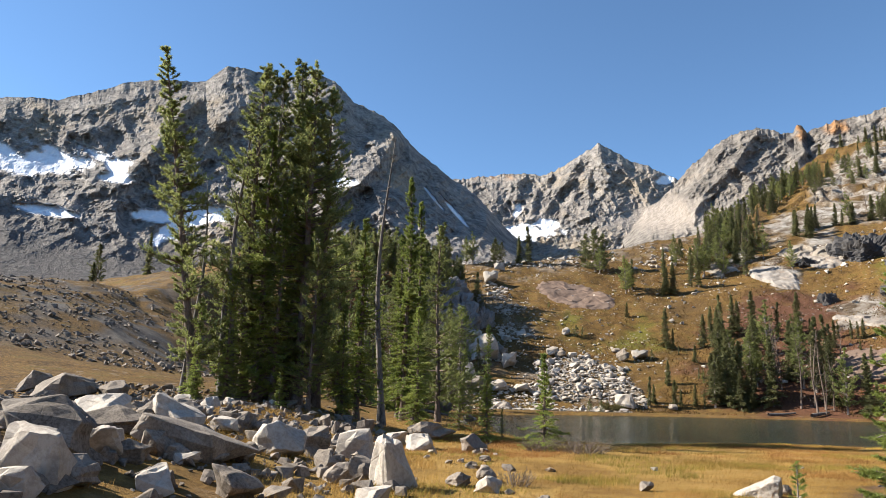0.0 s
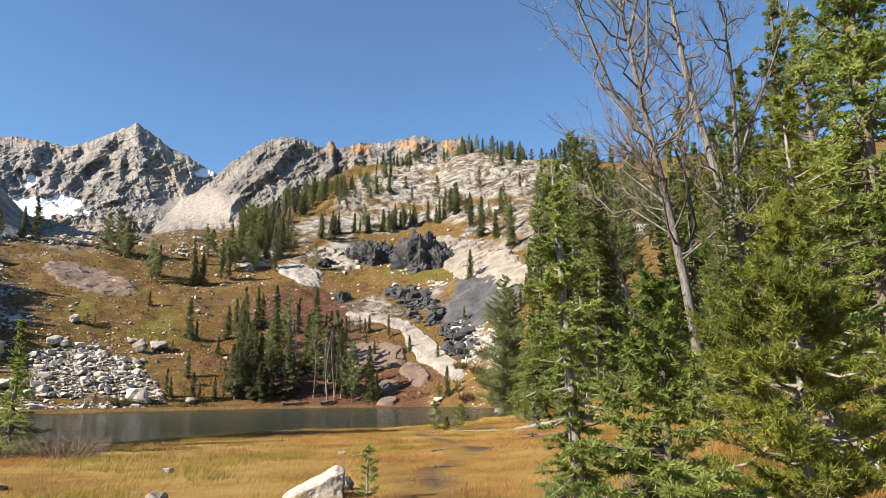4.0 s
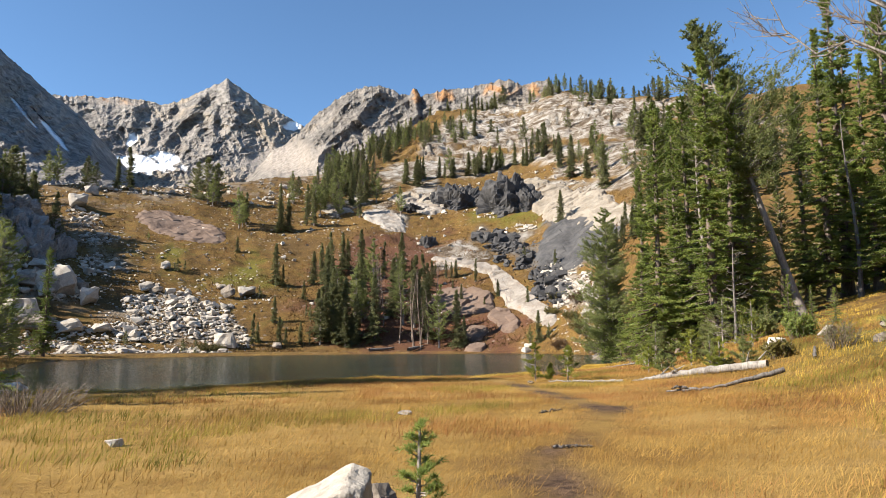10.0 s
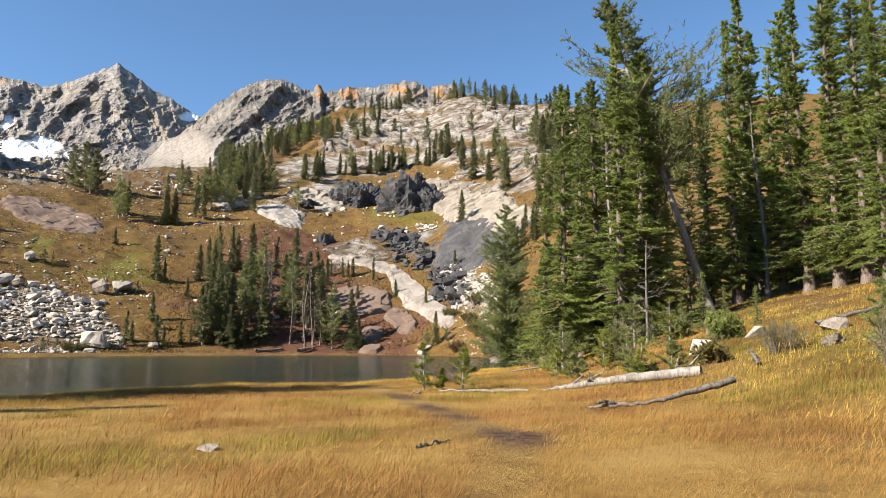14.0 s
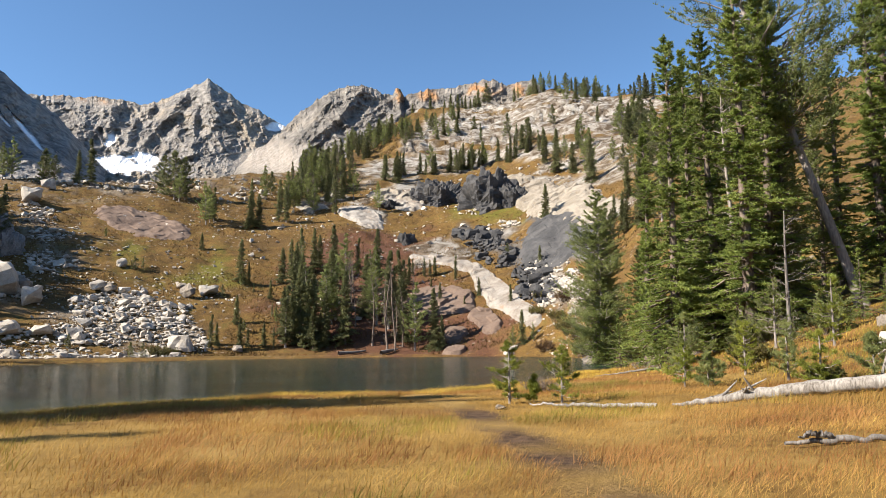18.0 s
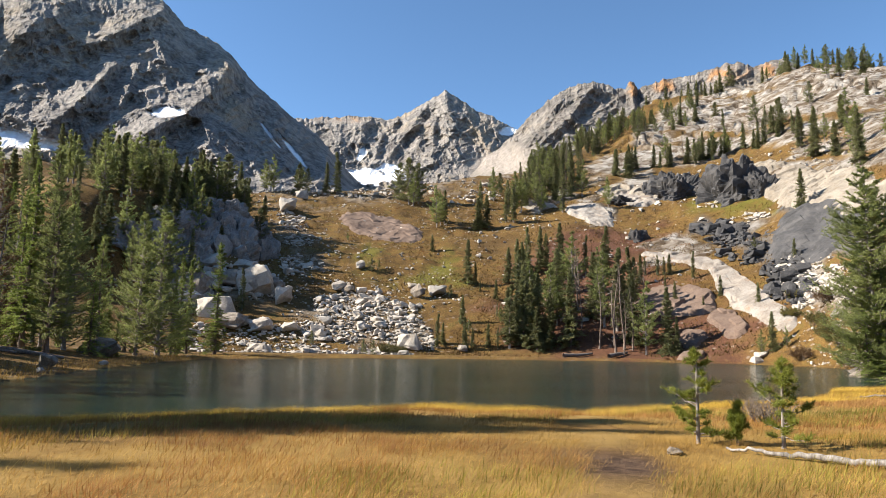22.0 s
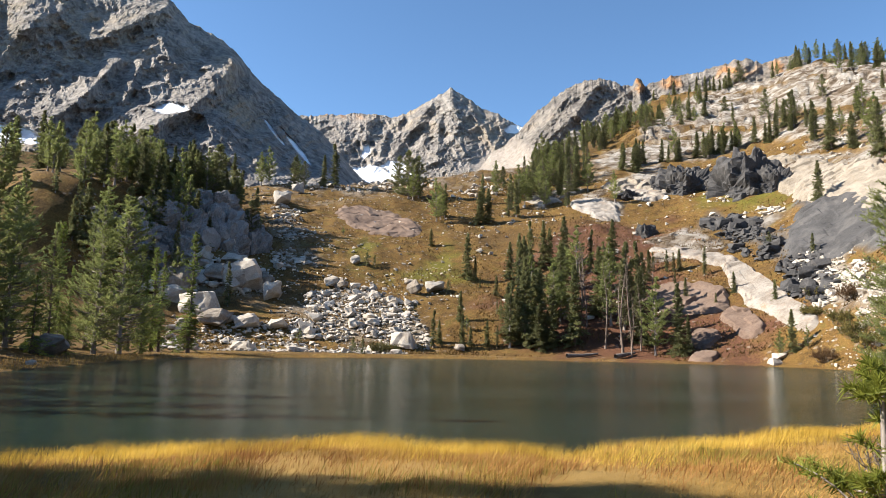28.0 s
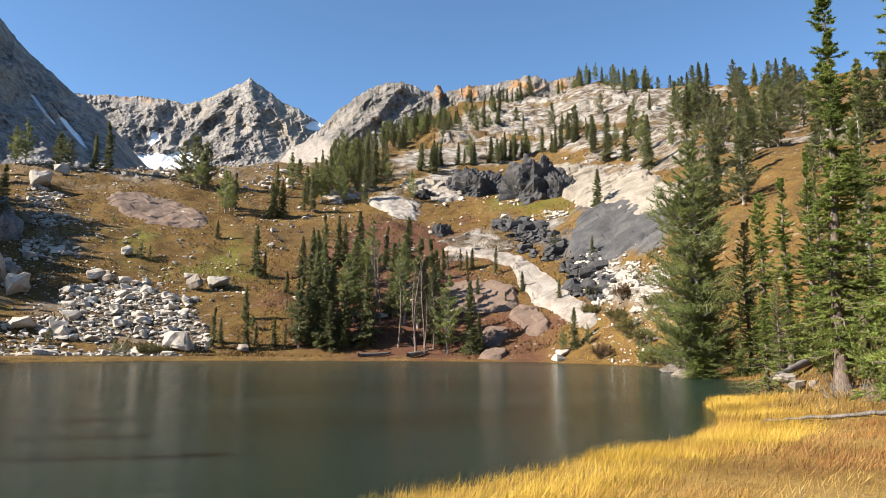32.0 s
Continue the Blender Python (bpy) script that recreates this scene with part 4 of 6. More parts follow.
CLUMP = [(-9.4, 38.9, 19.3, 0), (-8.4, 39.5, 19.1, 1), (-7.6, 40.3, 20.2, 0), (-6.4, 38.5, 19.3, 0), (-5.7, 40.3, 18.9, 0), (-7.0, 39.3, 17.2, 3),
    (-5.5, 36.8, 9.8, 0), (-11.1, 36.4, 5.3, 2), (-9.7, 36.8, 6.9, 2), (-8.4, 38.0, 14.8, 3), (-7.5, 37.6, 11.5, 2), (-4.2, 39.8, 6.2, 2), (-10.0, 39.9, 14.3, 3)]
CLUMP_EDGE = [(-3.5, 41.0, 11.5, 3), (-1.2, 49.0, 16.8, 3), (-0.5, 51.5, 15.8, 3), (-1.6, 51.0, 13.0, 3), (1.2, 54.6, 15.3, 0), (-0.2, 46.0, 7.5, 2),
    (3.2, 33.5, 3.2, 4), (4.1, 35.5, 1.6, 4), (2.4, 44.5, 3.0, 4), (-6.7, 35.5, 2.2, 4)]
WEST_SHORE = [(-0.4, 62.0, 14.3, 0), (-1.6, 59.5, 15.5, 1), (-2.5, 70.8, 11.3, 0), (-2.6, 74.6, 12.6, 5), (-3.6, 73.0, 10.5, 5), (-2.3, 80.2, 14.2, 3), (-3.4, 82.0, 12.0, 2),
    (-0.3, 79.0, 12.2, 0), (-3.0, 88.0, 17.0, 0), (-4.6, 84.5, 13.5, 1), (3.0, 94.5, 13.6, 6), (4.6, 96.5, 14.2, 6), (0.4, 91.0, 10.5, 0), (-5.4, 66.0, 14.5, 1), (-6.5, 71.0, 13.0, 3),
    (-2.7, 66.0, 4.5, 4), (-0.3, 76.0, 2.6, 4), (2.6, 88.0, 3.0, 4), (6.0, 99.0, 4.0, 4), (-6.0, 78.0, 12.0, 0), (-7.5, 84.0, 13.0, 3), (1.0, 100.0, 13.0, 0)]
for spots in (CLUMP, CLUMP_EDGE, WEST_SHORE):
    copies(mid, spots, "tall conifers by the lake", rs)


def thicket(n, ax, ay, bx, by, spread, low, high, kinds, group, wide=(0.9, 1.15)):
    """n trees strewn along the line from a to b."""
    for _ in range(n):
        t = rs.rand()
        x, y = ax + (bx - ax) * t + spread * rs.normal(), ay + (by - ay) * t + spread * rs.normal()
        if to_shore(np.array([x]), np.array([y]))[0] > 1.5:
            copies(mid, [(x, y, low + (high - low) * rs.rand(), kinds[rs.randint(len(kinds))])], group, rs, wide)


thicket(10, -9, 62, -3, 92, 2.2, 8, 15, (0, 1, 2, 3, 3), "tall conifers by the lake")
thicket(8, -4, 66, 1.0, 94, 1.2, 3, 7, (2, 4, 4, 3), "tall conifers by the lake")
thicket(7, -1, 99, 6, 112, 2.0, 7, 13, (0, 2, 3, 3), "tall conifers by the lake")
for x, y, h, seed in [(-10.4, 38.6, 17.0, 3), (-9.9, 37.7, 14.8, 8), (-2.4, 41.9, 17.5, 21), (-12.2, 38.6, 12.0, 5), (-1.5, 72.0, 9.0, 9), (-5.0, 71.0, 8.0, 14)]:
    stand(dead_tree("dead_tree", "bare grey standing dead conifer among living trees", seed, h, 26, 0.9, (0.01, 0.0), 0.25, 0, M_DEAD, 3, -0.1), x, y)

# ---- east shore and slope ----
EAST_CLUMP = [(43.8, 44.0, 15.5, 2), (41.5, 40.5, 12.7, 3), (37.2, 36.3, 16.0, 3), (39.6, 39.6, 15.1, 2), (39.4, 36.7, 15.0, 2), 
    (42.1, 42.9, 16.1, 3), (43.0, 38.4, 10.8, 2), (45.1, 38.9, 8.1, 3), (47.4, 39.1, 9.1, 0), (49.6, 43.0, 18.0, 0)]
EAST_SLOPE = [(48.8, 36.8, 17.5, 3), (51.8, 37.5, 20.5, 3), (49.9, 34.6, 14.7, 3), (46.8, 31.8, 16.0, 3), (45.5, 29.8, 16.6, 3), 
    (44.1, 28.0, 15.8, 3), (40.6, 26.0, 13.1, 3), (54.8, 38.2, 17.9, 3), (57.5, 37.4, 19.4, 2), (54.9, 42.1, 15.7, 2), 
    (51.3, 31.6, 17.7, 2), (42.7, 25.9, 13.8, 3), (46.9, 26.2, 15.6, 3), (55.6, 31.5, 19.6, 3)]
EAST_YOUNG = [(31.6, 35.2, 2.0, 4), (36.7, 31.8, 2.5, 4), (34.5, 31.4, 1.8, 4), (34.1, 28.1, 1.5, 4), (36.3, 34.0, 1.6, 4), (36.9, 36.7, 1.7, 4), 
    (35.5, 27.6, -0.1, 4), (38.8, 32.0, 1.7, 4), (43.9, 49.8, 3.5, 4)]
EAST_POINT = [(57.2, 64.8, 15.4, 6), (58.0, 65.6, 11.0, 6), (56.7, 64.2, 12.5, 6), (57.9, 64.3, 13.0, 0), (56.3, 63.4, 6.0, 2), (55.3, 63.4, 5.0, 2), (58.4, 59.0, 11.2, 3), (59.2, 58.0, 12.2, 3), (59.3, 61.2, 11.0, 2), (61.5, 56.5, 12.5, 3),
    (63.0, 60.0, 12.0, 0), (57.6, 61.8, 4.5, 2), (62.0, 64.5, 10.0, 0), (42.0, 45.8, 13.0, 3), (65.0, 58.0, 14.0, 1)]
SOUTH_EDGE = [(17.5, 15.3, 4.8, 3), (21.6, 16.2, 6.5, 2), (25.7, 16.8, 14.3, 3), (21.3, 14.3, 10.7, 0), (36.7, 39.5, 14.7, 2), 
    (30.4, 20.9, 13.3, 3), (24.3, 14.6, 12.3, 3)]
for spots in (EAST_CLUMP, EAST_SLOPE, EAST_YOUNG, EAST_POINT, SOUTH_EDGE):
    copies(mid, spots, "conifers on the east bank", rs, (1.0, 1.3))
thicket(16, 19.5, 14.6, 28, 20, 0.9, 3.5, 8, (0, 2, 3, 4), "conifers on the east bank")
thicket(12, 38, 37, 47, 44, 1.2, 5, 10, (0, 2, 2, 4), "conifers on the east bank")
thicket(5, 57, 56, 62, 62, 1.2, 3, 6, (0, 2, 4), "conifers on the east bank")
stand(conifer("leaning_pine", "big leaning whitebark pine with thick pale trunk and open crown", "", 41, 17, 3.6, 0.40, "pine", 2.6, 0.17, 18, M_PINE, M_PALEBARK, (-0.22, 0.20)), 42.3, 34.6)
stand(dead_tree("dead_tree", "pale straight dead trunk with short twigs beside firs", 31, 11.5, 60, 0.8, (0.01, 0.01), 0.1, 0, M_PALEBARK, 3, 0.0), 38.3, 37.6)
stand(dead_tree("dead_tree", "thin pale dead trunk leaning against the firs", 32, 6.5, 5, 0.4, (0.16, -0.14), 0.3, 0, M_PALEBARK, 1, 0.0), 40.4, 37.9)
stand(dead_tree("dead_tree", "large bare grey dead pine with many forking limbs", 33, 15.0, 44, 3.0, (-0.06, 0.08), 0.30, 5, M_DEAD, 8, 0.45), 20.4, 17.6)
stand(dead_tree("dead_tree", "tall grey leaning dead trunk", 34, 16.0, 34, 1.2, (-0.10, 0.13), 0.25, 0, M_DEAD, 4, 0.1), 21.4, 15.5)
stand(dead_tree("dead_tree", "bare grey dead pine with forking limbs", 35, 13.0, 22, 2.2, (-0.10, 0.02), 0.35, 3, M_DEAD, 7, 0.4), 23.5, 17.0)
for x, y, h, seed in [(53.5, 46.5, 14, 3), (47.5, 34.5, 11, 18), (41.5, 41.2, 9, 36), (34.5, 33.0, 4.5, 38)]:
    stand(dead_tree("dead_tree", "grey dead trunk with brittle twigs among firs", seed, h, 30, 0.9, (0.02, 0.01), 0.15, 0, M_DEAD, 3, 0.0), x, y)

# ---- trees close to the trail ----
stand(conifer("fir_tree", "slender spire-shaped fir beside leafless willows", "", 56, 3.9, 1.15, 0.02, "fir", 1.7, 0.07, 20, M_FIR, M_BARK, (0, 0), 0.3, 1.5, 4), 5.3, 30.2)
stand(conifer("fir_tree", "fir beside the trail with pale flaking trunk and dense boughs", "", 51, 4.15, 0.46, 0.18, "fir", 1.7, 0.045, 32, M_FIR, M_PALEBARK, (-0.03, 0.03), 0.28, 0.6, 5), 7.8, 10.9)
stand(conifer("fir_tree", "bushy dark green young fir beside the trail", "", 52, 2.4, 0.72, 0.02, "fir", 2.2, 0.05, 34, M_FIR, M_BARK, (0, 0), 0.28, 0.9, 5), 6.3, 8.8)
stand(conifer("pine_tree", "bright yellow-green young pine beside the trail", "", 53, 3.4, 0.8, 0.06, "pine", 3.2, 0.075, 38, M_SAP, M_PALEBARK, (0, 0), 0.16, 0.9, 5), 9.0, 9.2)

stand(conifer("fir_tree", "yellow-green fir with pale bleached trunk standing back from the trail", "", 54, 6.0, 1.5, 0.08, "fir", 1.5, 0.085, 24, M_SAP, M_PALEBARK, (-0.04, 0.04), 0.26, 0.8, 5), 13.5, 10.9)
stand(conifer("fir_tree", "tall dark fir with layered boughs standing back from the trail", "", 55, 14.0, 2.3, 0.03, "fir", 1.9, 0.11, 24, M_FIR, M_BARK, (0, 0), 0.3, 0.8, 5), 17.0, 11.3)

# ---- trees on the hillside ----
far = [
    (conifer("conifer", "slender dark conifer on the hillside", "hillside conifers", 61, 12, 1.75, 0.03, "fir", 1.5, 0.25, 11, M_FAR, M_BARK, (0, 0), 0.42, 1.05, 3), 12),
    (conifer("whitebark_pine", "bushy dark pine on the hillside", "hillside conifers", 62, 11, 2.1, 0.05, "pine", 1.7, 0.24, 14, M_FAR, M_PALEBARK, (0, 0), 0.40, 0.8, 3), 11),
    (conifer("conifer", "ragged narrow conifer on the hillside", "hillside conifers", 63, 12, 1.35, 0.08, "fir", 1.2, 0.25, 10, M_FAR, M_PALEBARK, (0.01, 0), 0.42, 0.95, 3), 12),
    (conifer("pine_tree", "grey-green thin pine on the hillside", "hillside conifers", 64, 12, 1.7, 0.12, "pine", 1.4, 0.24, 12, M_PINE, M_PALEBARK, (0.02, 0), 0.36, 0.8, 3), 12),
]
snag_far = (dead_tree("dead_tree", "bare pale dead conifer on the hillside", 65, 13, 40, 1.3, (0.03, 0.02), 0.12, 0, M_BARK, 3, 0.1), 13)
for (ob, made), spot in zip(far + [snag_far], [(60.5, 126.0, 12), (20.5, 224.0, 9), (75.0, 152.0, 8), (69.5, 119.0, 11), (71.0, 122.0, 13)]):
    stand(ob, *spot, made)
BOWL_TREES = [(50.8, 215.9, 13.4, 1), (48.5, 218.8, 10.9, 1), (53.7, 216.7, 11.9, 1), (51.5, 213, 10, 1), (53.9, 193.2, 10.9, 1), (56.9, 197.9, 8.8, 0),
    (55.5, 196, 9.5, 1), (63.9, 191, 8.3, 0), (66.3, 191.4, 8.6, 0), (65, 192.5, 7, 0), (72.3, 194.3, 7.3, 0), (74, 193, 9.5, 0), (51.8, 155.2, 8.8, 0), (53.2, 154.8, 4.4, 0),
    (49, 175.3, 3.8, 0), (47, 150.2, 2.4, 1), (40.4, 130.9, 5.5, 0), (41.6, 132.2, 3.5, 0), (44.5, 129.5, 5.2, 0), (46, 130.6, 2.9, 0), (28.2, 125.2, 2.2, 1),
    (28.8, 119.3, 2, 1), (32.8, 130.9, 1.4, 1), (21.3, 134, 2.1, 1), (31, 183.9, 2.2, 1), (34.4, 165.7, 2.8, 1), (35.9, 166.1, 2, 1), (31.4, 225, 12.6, 0), (28.4, 226, 9, 0),
    (5.4, 209.5, 12.3, 0), (-7.1, 185, 8.9, 0), (2.3, 217.3, 10.7, 0), (13.5, 227, 11, 1), (11.5, 226, 9.5, 1), (21, 227, 8.5, 1), (23, 228, 7, 1), (7.5, 207, 9, 0)]
BOWL_GROVE = [(53.7, 128.5, 12.9, 0), (56.1, 128.7, 11.1, 0), (54.6, 134.3, 12.9, 2), (57.4, 135.1, 10.4, 3), (59.2, 131.2, 10.8, 3), (69.9, 152.8, 10.7, 0),
    (67.7, 157.7, 9.3, 0), (65.9, 160.2, 8.6, 2), (66, 145.5, 6.9, 3), (68.9, 144.3, 11.6, 3), (67.5, 132.5, 11.2, 0), (67.9, 129.3, 13.7, 3), (69.1, 127.3, 13.5, 2),
    (69.2, 122.7, 11.1, 0), (74.3, 132.8, 10.8, 2), (79.6, 152.2, 9.3, 0), (52, 131, 8.5, 0), (51.4, 128.5, 10, 2), (55, 126, 7, 0), (57.5, 127, 8.5, 0), (61, 150, 9, 0),
    (60, 155, 7, 0), (62.5, 157, 8, 0), (64, 140, 10, 0), (72, 140, 9, 3), (61.5, 137, 9, 3)]
BOWL_RIGHT = [(81.4, 142, 5.6, 0), (86.1, 143.9, 4.1, 0), (72.1, 117.4, 9.8, 0), (72.8, 116, 5.6, 0), (89.5, 137.4, 5.2, 0), (87, 143.1, 3.7, 2), (84.3, 145.5, 3.7, 2), (78.8, 105.3, 3.6, 1),
    (79.9, 104.5, 5.3, 0), (80.7, 102.8, 2.9, 1), (83.1, 98.7, 2.3, 0), (89, 196.6, 13.5, 0), (98.6, 212.9, 13.6, 0), (101.3, 211.4, 11.1, 3), (97.6, 223.9, 13, 0), (100.6, 193.2, 8.5, 1), (93, 212, 11, 0)]
DOME_TREES = [(141.9, 233.2, 9.6, 1), (125.2, 229.7, 6.3, 0), (161.6, 193.5, 12.1, 0), (150.8, 175.6, 13.4, 0), (148.4, 166.3, 9.3, 0), (136.5, 147.1, 8.2, 1), (175.6, 173.1, 14.5, 1),
    (183.3, 171.6, 13.5, 1), (176.9, 170.9, 11.8, 0), (187, 178, 13, 1), (194.1, 255.5, 10.7, 1), (208.7, 242.9, 8.9, 1), (185.8, 263.8, 8, 2), (174.7, 221.6, 10.8, 0),
    (175.8, 226.3, 9.4, 2), (174.3, 216.8, 12.1, 2), (171, 224, 8, 2), (163, 196, 9, 0), (165, 188, 8, 1)]
for spots in (BOWL_TREES, BOWL_RIGHT, DOME_TREES):
    copies(far, [(x, y, h, k if rs.rand() < 0.6 or k > 1 else k + 2) for x, y, h, k in spots], "hillside conifers", rs, (0.85, 1.2))
copies(far, [(x, y, h, k) for x, y, h, k in BOWL_GROVE + [(x + 1.8, y + 1.5, 0.75 * h, k) for x, y, h, k in BOWL_GROVE[::2]]], "hillside conifers", rs, (0.85, 1.2))
copies([snag_far], [(65.5, 121.5, 12, 0), (67.2, 122.0, 13, 0), (62.0, 127.0, 11, 0), (68.5, 121.0, 10, 0), (64.0, 130.0, 12, 0), (66.4, 119.5, 9, 0), (64.4, 123.5, 13, 0), (66.0, 136, 11, 0), (66.9, 123.8, 13, 0), (68, 140, 10, 0), (97, 214, 8, 0), (104, 226, 9, 0), (150, 236, 9, 0)], "hillside snags", rs)


def grove(n, b0, r0, wb, wr, low, high, kinds):
    """Scatter n trees about a bearing and range from the lakeside."""
    for _ in range(n):
        b, r = radians(b0 + wb * rs.normal()), r0 + wr * rs.normal()
        x, y = CX + r * math.sin(b), CY + r * math.cos(b)
        if to_shore(np.array([x]), np.array([y]))[0] > 2:
            copies(far, [(x, y, low + (high - low) * rs.rand(), kinds[rs.randint(len(kinds))])], "hillside conifers", rs, (0.8, 1.2))


grove(40, -8.5, 157, 2.6, 6, 7, 13, (3, 3, 0, 2, 1))
grove(44, -13, 148, 3.8, 10, 7, 12, (3, 3, 0, 2, 1))
grove(9, -5.0, 160, 0.9, 6, 6, 10, (1, 3, 2))
grove(26, -12, 126, 3.5, 7, 6, 11, (0, 3, 2))
grove(10, 33, 130, 3.5, 12, 2, 5, (0, 1))
grove(34, 51, 235, 4.0, 35, 8, 13, (1, 0, 3))
grove(10, 17, 112, 2.4, 10, 2, 5, (0, 2, 3))
grove(14, 53, 140, 2.5, 18, 5, 9, (1, 0, 3))
grove(26, 52.5, 190, 3.0, 40, 6, 11, (1, 0, 3))
grove(34, 42, 428, 4.5, 7, 8, 14, (1, 0, 3))
grove(14, 33, 424, 3.0, 7, 7, 11, (1, 0, 0))
grove(18, 50, 380, 4.0, 18, 9, 15, (1, 0, 3))
grove(16, 55, 130, 6.0, 22, 8, 14, (0, 1, 2))
grove(16, -25, 170, 6.0, 20, 6, 11, (1, 0))
grove(10, 47, 118, 1.2, 6, 3, 6, (0, 2))


def belt(n, line, spread, low, high, kinds):
    """n trees along a line on the plan."""
    px, py = np.array(line, float).T
    at = np.concatenate([[0], np.cumsum(np.hypot(np.diff(px), np.diff(py)))])
    for _ in range(n):
        q = rs.rand() * at[-1]
        x, y = np.interp(q, at, px) + spread * rs.normal(), np.interp(q, at, py) + spread * rs.normal()
        copies(far, [(x, y, low + (high - low) * rs.rand(), kinds[rs.randint(len(kinds))])], "hillside conifers", rs, (0.85, 1.2))


belt(48, [(78, 206), (92, 222), (104, 238), (116, 252)], 5.0, 6, 12, (0, 2, 3, 3, 2, 1))
belt(46, [(108, 248), (124, 272), (142, 292), (164, 300)], 7.0, 7, 11, (3, 3, 2, 0, 1))
belt(44, [(118, 226), (126, 233), (143, 228), (158, 227), (168, 218), (173, 208)], 2.2, 4, 10, (0, 2, 0, 3))
copies([snag_far], [(84 + 34 * q, 210 + 44 * q + 9 * math.sin(40 * q), 7 + 3 * math.sin(17 * q), 0) for q in np.linspace(0, 1, 22)], "hillside snags", rs)
belt(40, [(138, 284), (162, 302), (190, 318), (215, 336)], 6.0, 6, 11, (3, 2, 0, 3))
belt(12, [(165, 277), (180, 285), (200, 296)], 5.0, 6, 10, (1, 0, 3))

# ---- rocks ----
def boulder_mesh(name, seed, mat, points=17, flat=0.75, fine=True):
    """An angular block about 1 wide and standing on z = 0."""
    rs = np.random.RandomState(seed)
    bm = bmesh.new()
    for p in rs.normal(0, 1, (points, 3)):
        p = p / np.abs(p).max() * (0.75 + 0.25 * rs.rand())
        bm.verts.new((p[0] * 0.5, p[1] * 0.42, p[2] * 0.5 * flat))
    bmesh.ops.convex_hull(bm, input=bm.verts[:])
    bmesh.ops.delete(bm, geom=[v for v in bm.verts if not v.link_faces], context="VERTS")
    bmesh.ops.dissolve_limit(bm, angle_limit=0.30, verts=bm.verts[:], edges=bm.edges[:])
    if fine:
        bmesh.ops.bevel(bm, geom=bm.edges[:], offset=0.022, segments=2, affect="EDGES", profile=0.6)
        bmesh.ops.triangulate(bm, faces=bm.faces[:])
        bmesh.ops.subdivide_edges(bm, edges=[e for e in bm.edges if e.calc_length() > 0.12], cuts=2, use_grid_fill=True)
        bmesh.ops.triangulate(bm, faces=bm.faces[:])
        for v in bm.verts:
            n = noise.noise(v.co * 3.1 + Vector((seed, 0, 0))) * 0.10 + noise.noise(v.co * 9.0 + Vector((seed, 5, 0))) * 0.035
            v.co += v.co.normalized() * n
    else:
        bmesh.ops.bevel(bm, geom=bm.edges[:], offset=0.02, segments=1, affect="EDGES")
        bmesh.ops.triangulate(bm, faces=bm.faces[:])
    low = min(v.co.z for v in bm.verts)
    high = max(v.co.z for v in bm.verts)
    wide = max(v.co.x for v in bm.verts) - min(v.co.x for v in bm.verts)
    for v in bm.verts:
        v.co = Vector((v.co.x / wide, v.co.y / wide, (v.co.z - low) / (high - low)))
    me = bpy.data.meshes.new(name)
    bm.to_mesh(me)
    bm.free()
    me.materials.append(mat)
    return me


def rock(me, label, x, y, w, h, turn, group="", sink=0.12, tilt=0.0, name="boulder"):
    ob = new(name, me)
    ob.location, ob.rotation_euler, ob.scale = (x, y, ground_z(x, y) - sink * h), (tilt, tilt * 0.5, turn), (w, w, h * (1 + sink))
    return tagged(ob, label, "rock", group)


def scatter_mesh(name, metas, spots):
    """One mesh of many blocks: spots of (x, y, z, w, h, turn)."""
    V, F, n0 = [], [], 0
    for i, (x, y, z, w, h, a) in enumerate(spots):
        v, f = metas[i % len(metas)]
        c, s = math.cos(a), math.sin(a)
        q = np.stack([(v[:, 0] * c - v[:, 1] * s) * w + x, (v[:, 0] * s + v[:, 1] * c) * w + y, (v[:, 2] * 1.25 - 0.25) * h + z], 1)
        V.append(q), F.append(f + n0)
        n0 += len(v)
    return mesh_of(name, np.concatenate(V), np.concatenate(F))


def arrays(me):
    v, f = np.zeros(len(me.vertices) * 3, np.float32), np.zeros(len(me.polygons) * 3, np.int32)
    me.vertices.foreach_get("co", v), me.polygons.foreach_get("vertices", f)
    return v.reshape(-1, 3), f.reshape(-1, 3)


rs = np.random.RandomState(21)
near_grey = [boulder_mesh("boulder", 100 + i, M_GREY if i % 4 else M_GRANITE, 15 + i % 6) for i in range(10)]
far_pale = [boulder_mesh("boulder", 140 + i, M_GRANITE, 9 + i % 4, 0.8, False) for i in range(8)]


def crag_mesh(seed, mat):
    """A fractured outcrop about 1 wide and 1 high, in blocks and cracks."""
    n, m = 64, 40
    a, e = np.meshgrid(np.linspace(0, 2 * np.pi, n), np.linspace(-0.25, np.pi / 2, m))
    d = np.stack([np.cos(a) * np.cos(e), np.sin(a) * np.cos(e), np.sin(e)], -1)
    d = d / (np.abs(d) ** 4).sum(-1, keepdims=True) ** 0.25
    q = d * 1.6 + seed
    tilt = q[..., 2] + 0.5 * q[..., 0]
    block = np.floor(vnoise(q[..., 0] * 1.7, q[..., 1] * 1.7, tilt * 2.6) * 7) / 7
    small = np.floor(vnoise(q[..., 0] * 4.5, q[..., 1] * 4.5, tilt * 5.5) * 5) / 5
    fine = fbm(q[..., 0] * 8, q[..., 1] * 8, q[..., 2] * 8, 4, True)
    r = 0.72 + 0.42 * (block - 0.4) + 0.09 * (small - 0.4) + 0.04 * (fine - 0.4)
    v = d * r[..., None] * np.array((0.66, 0.55, 0.85))
    return mesh_of("outcrop", v.reshape(-1, 3), grid_faces(m, n), mat)


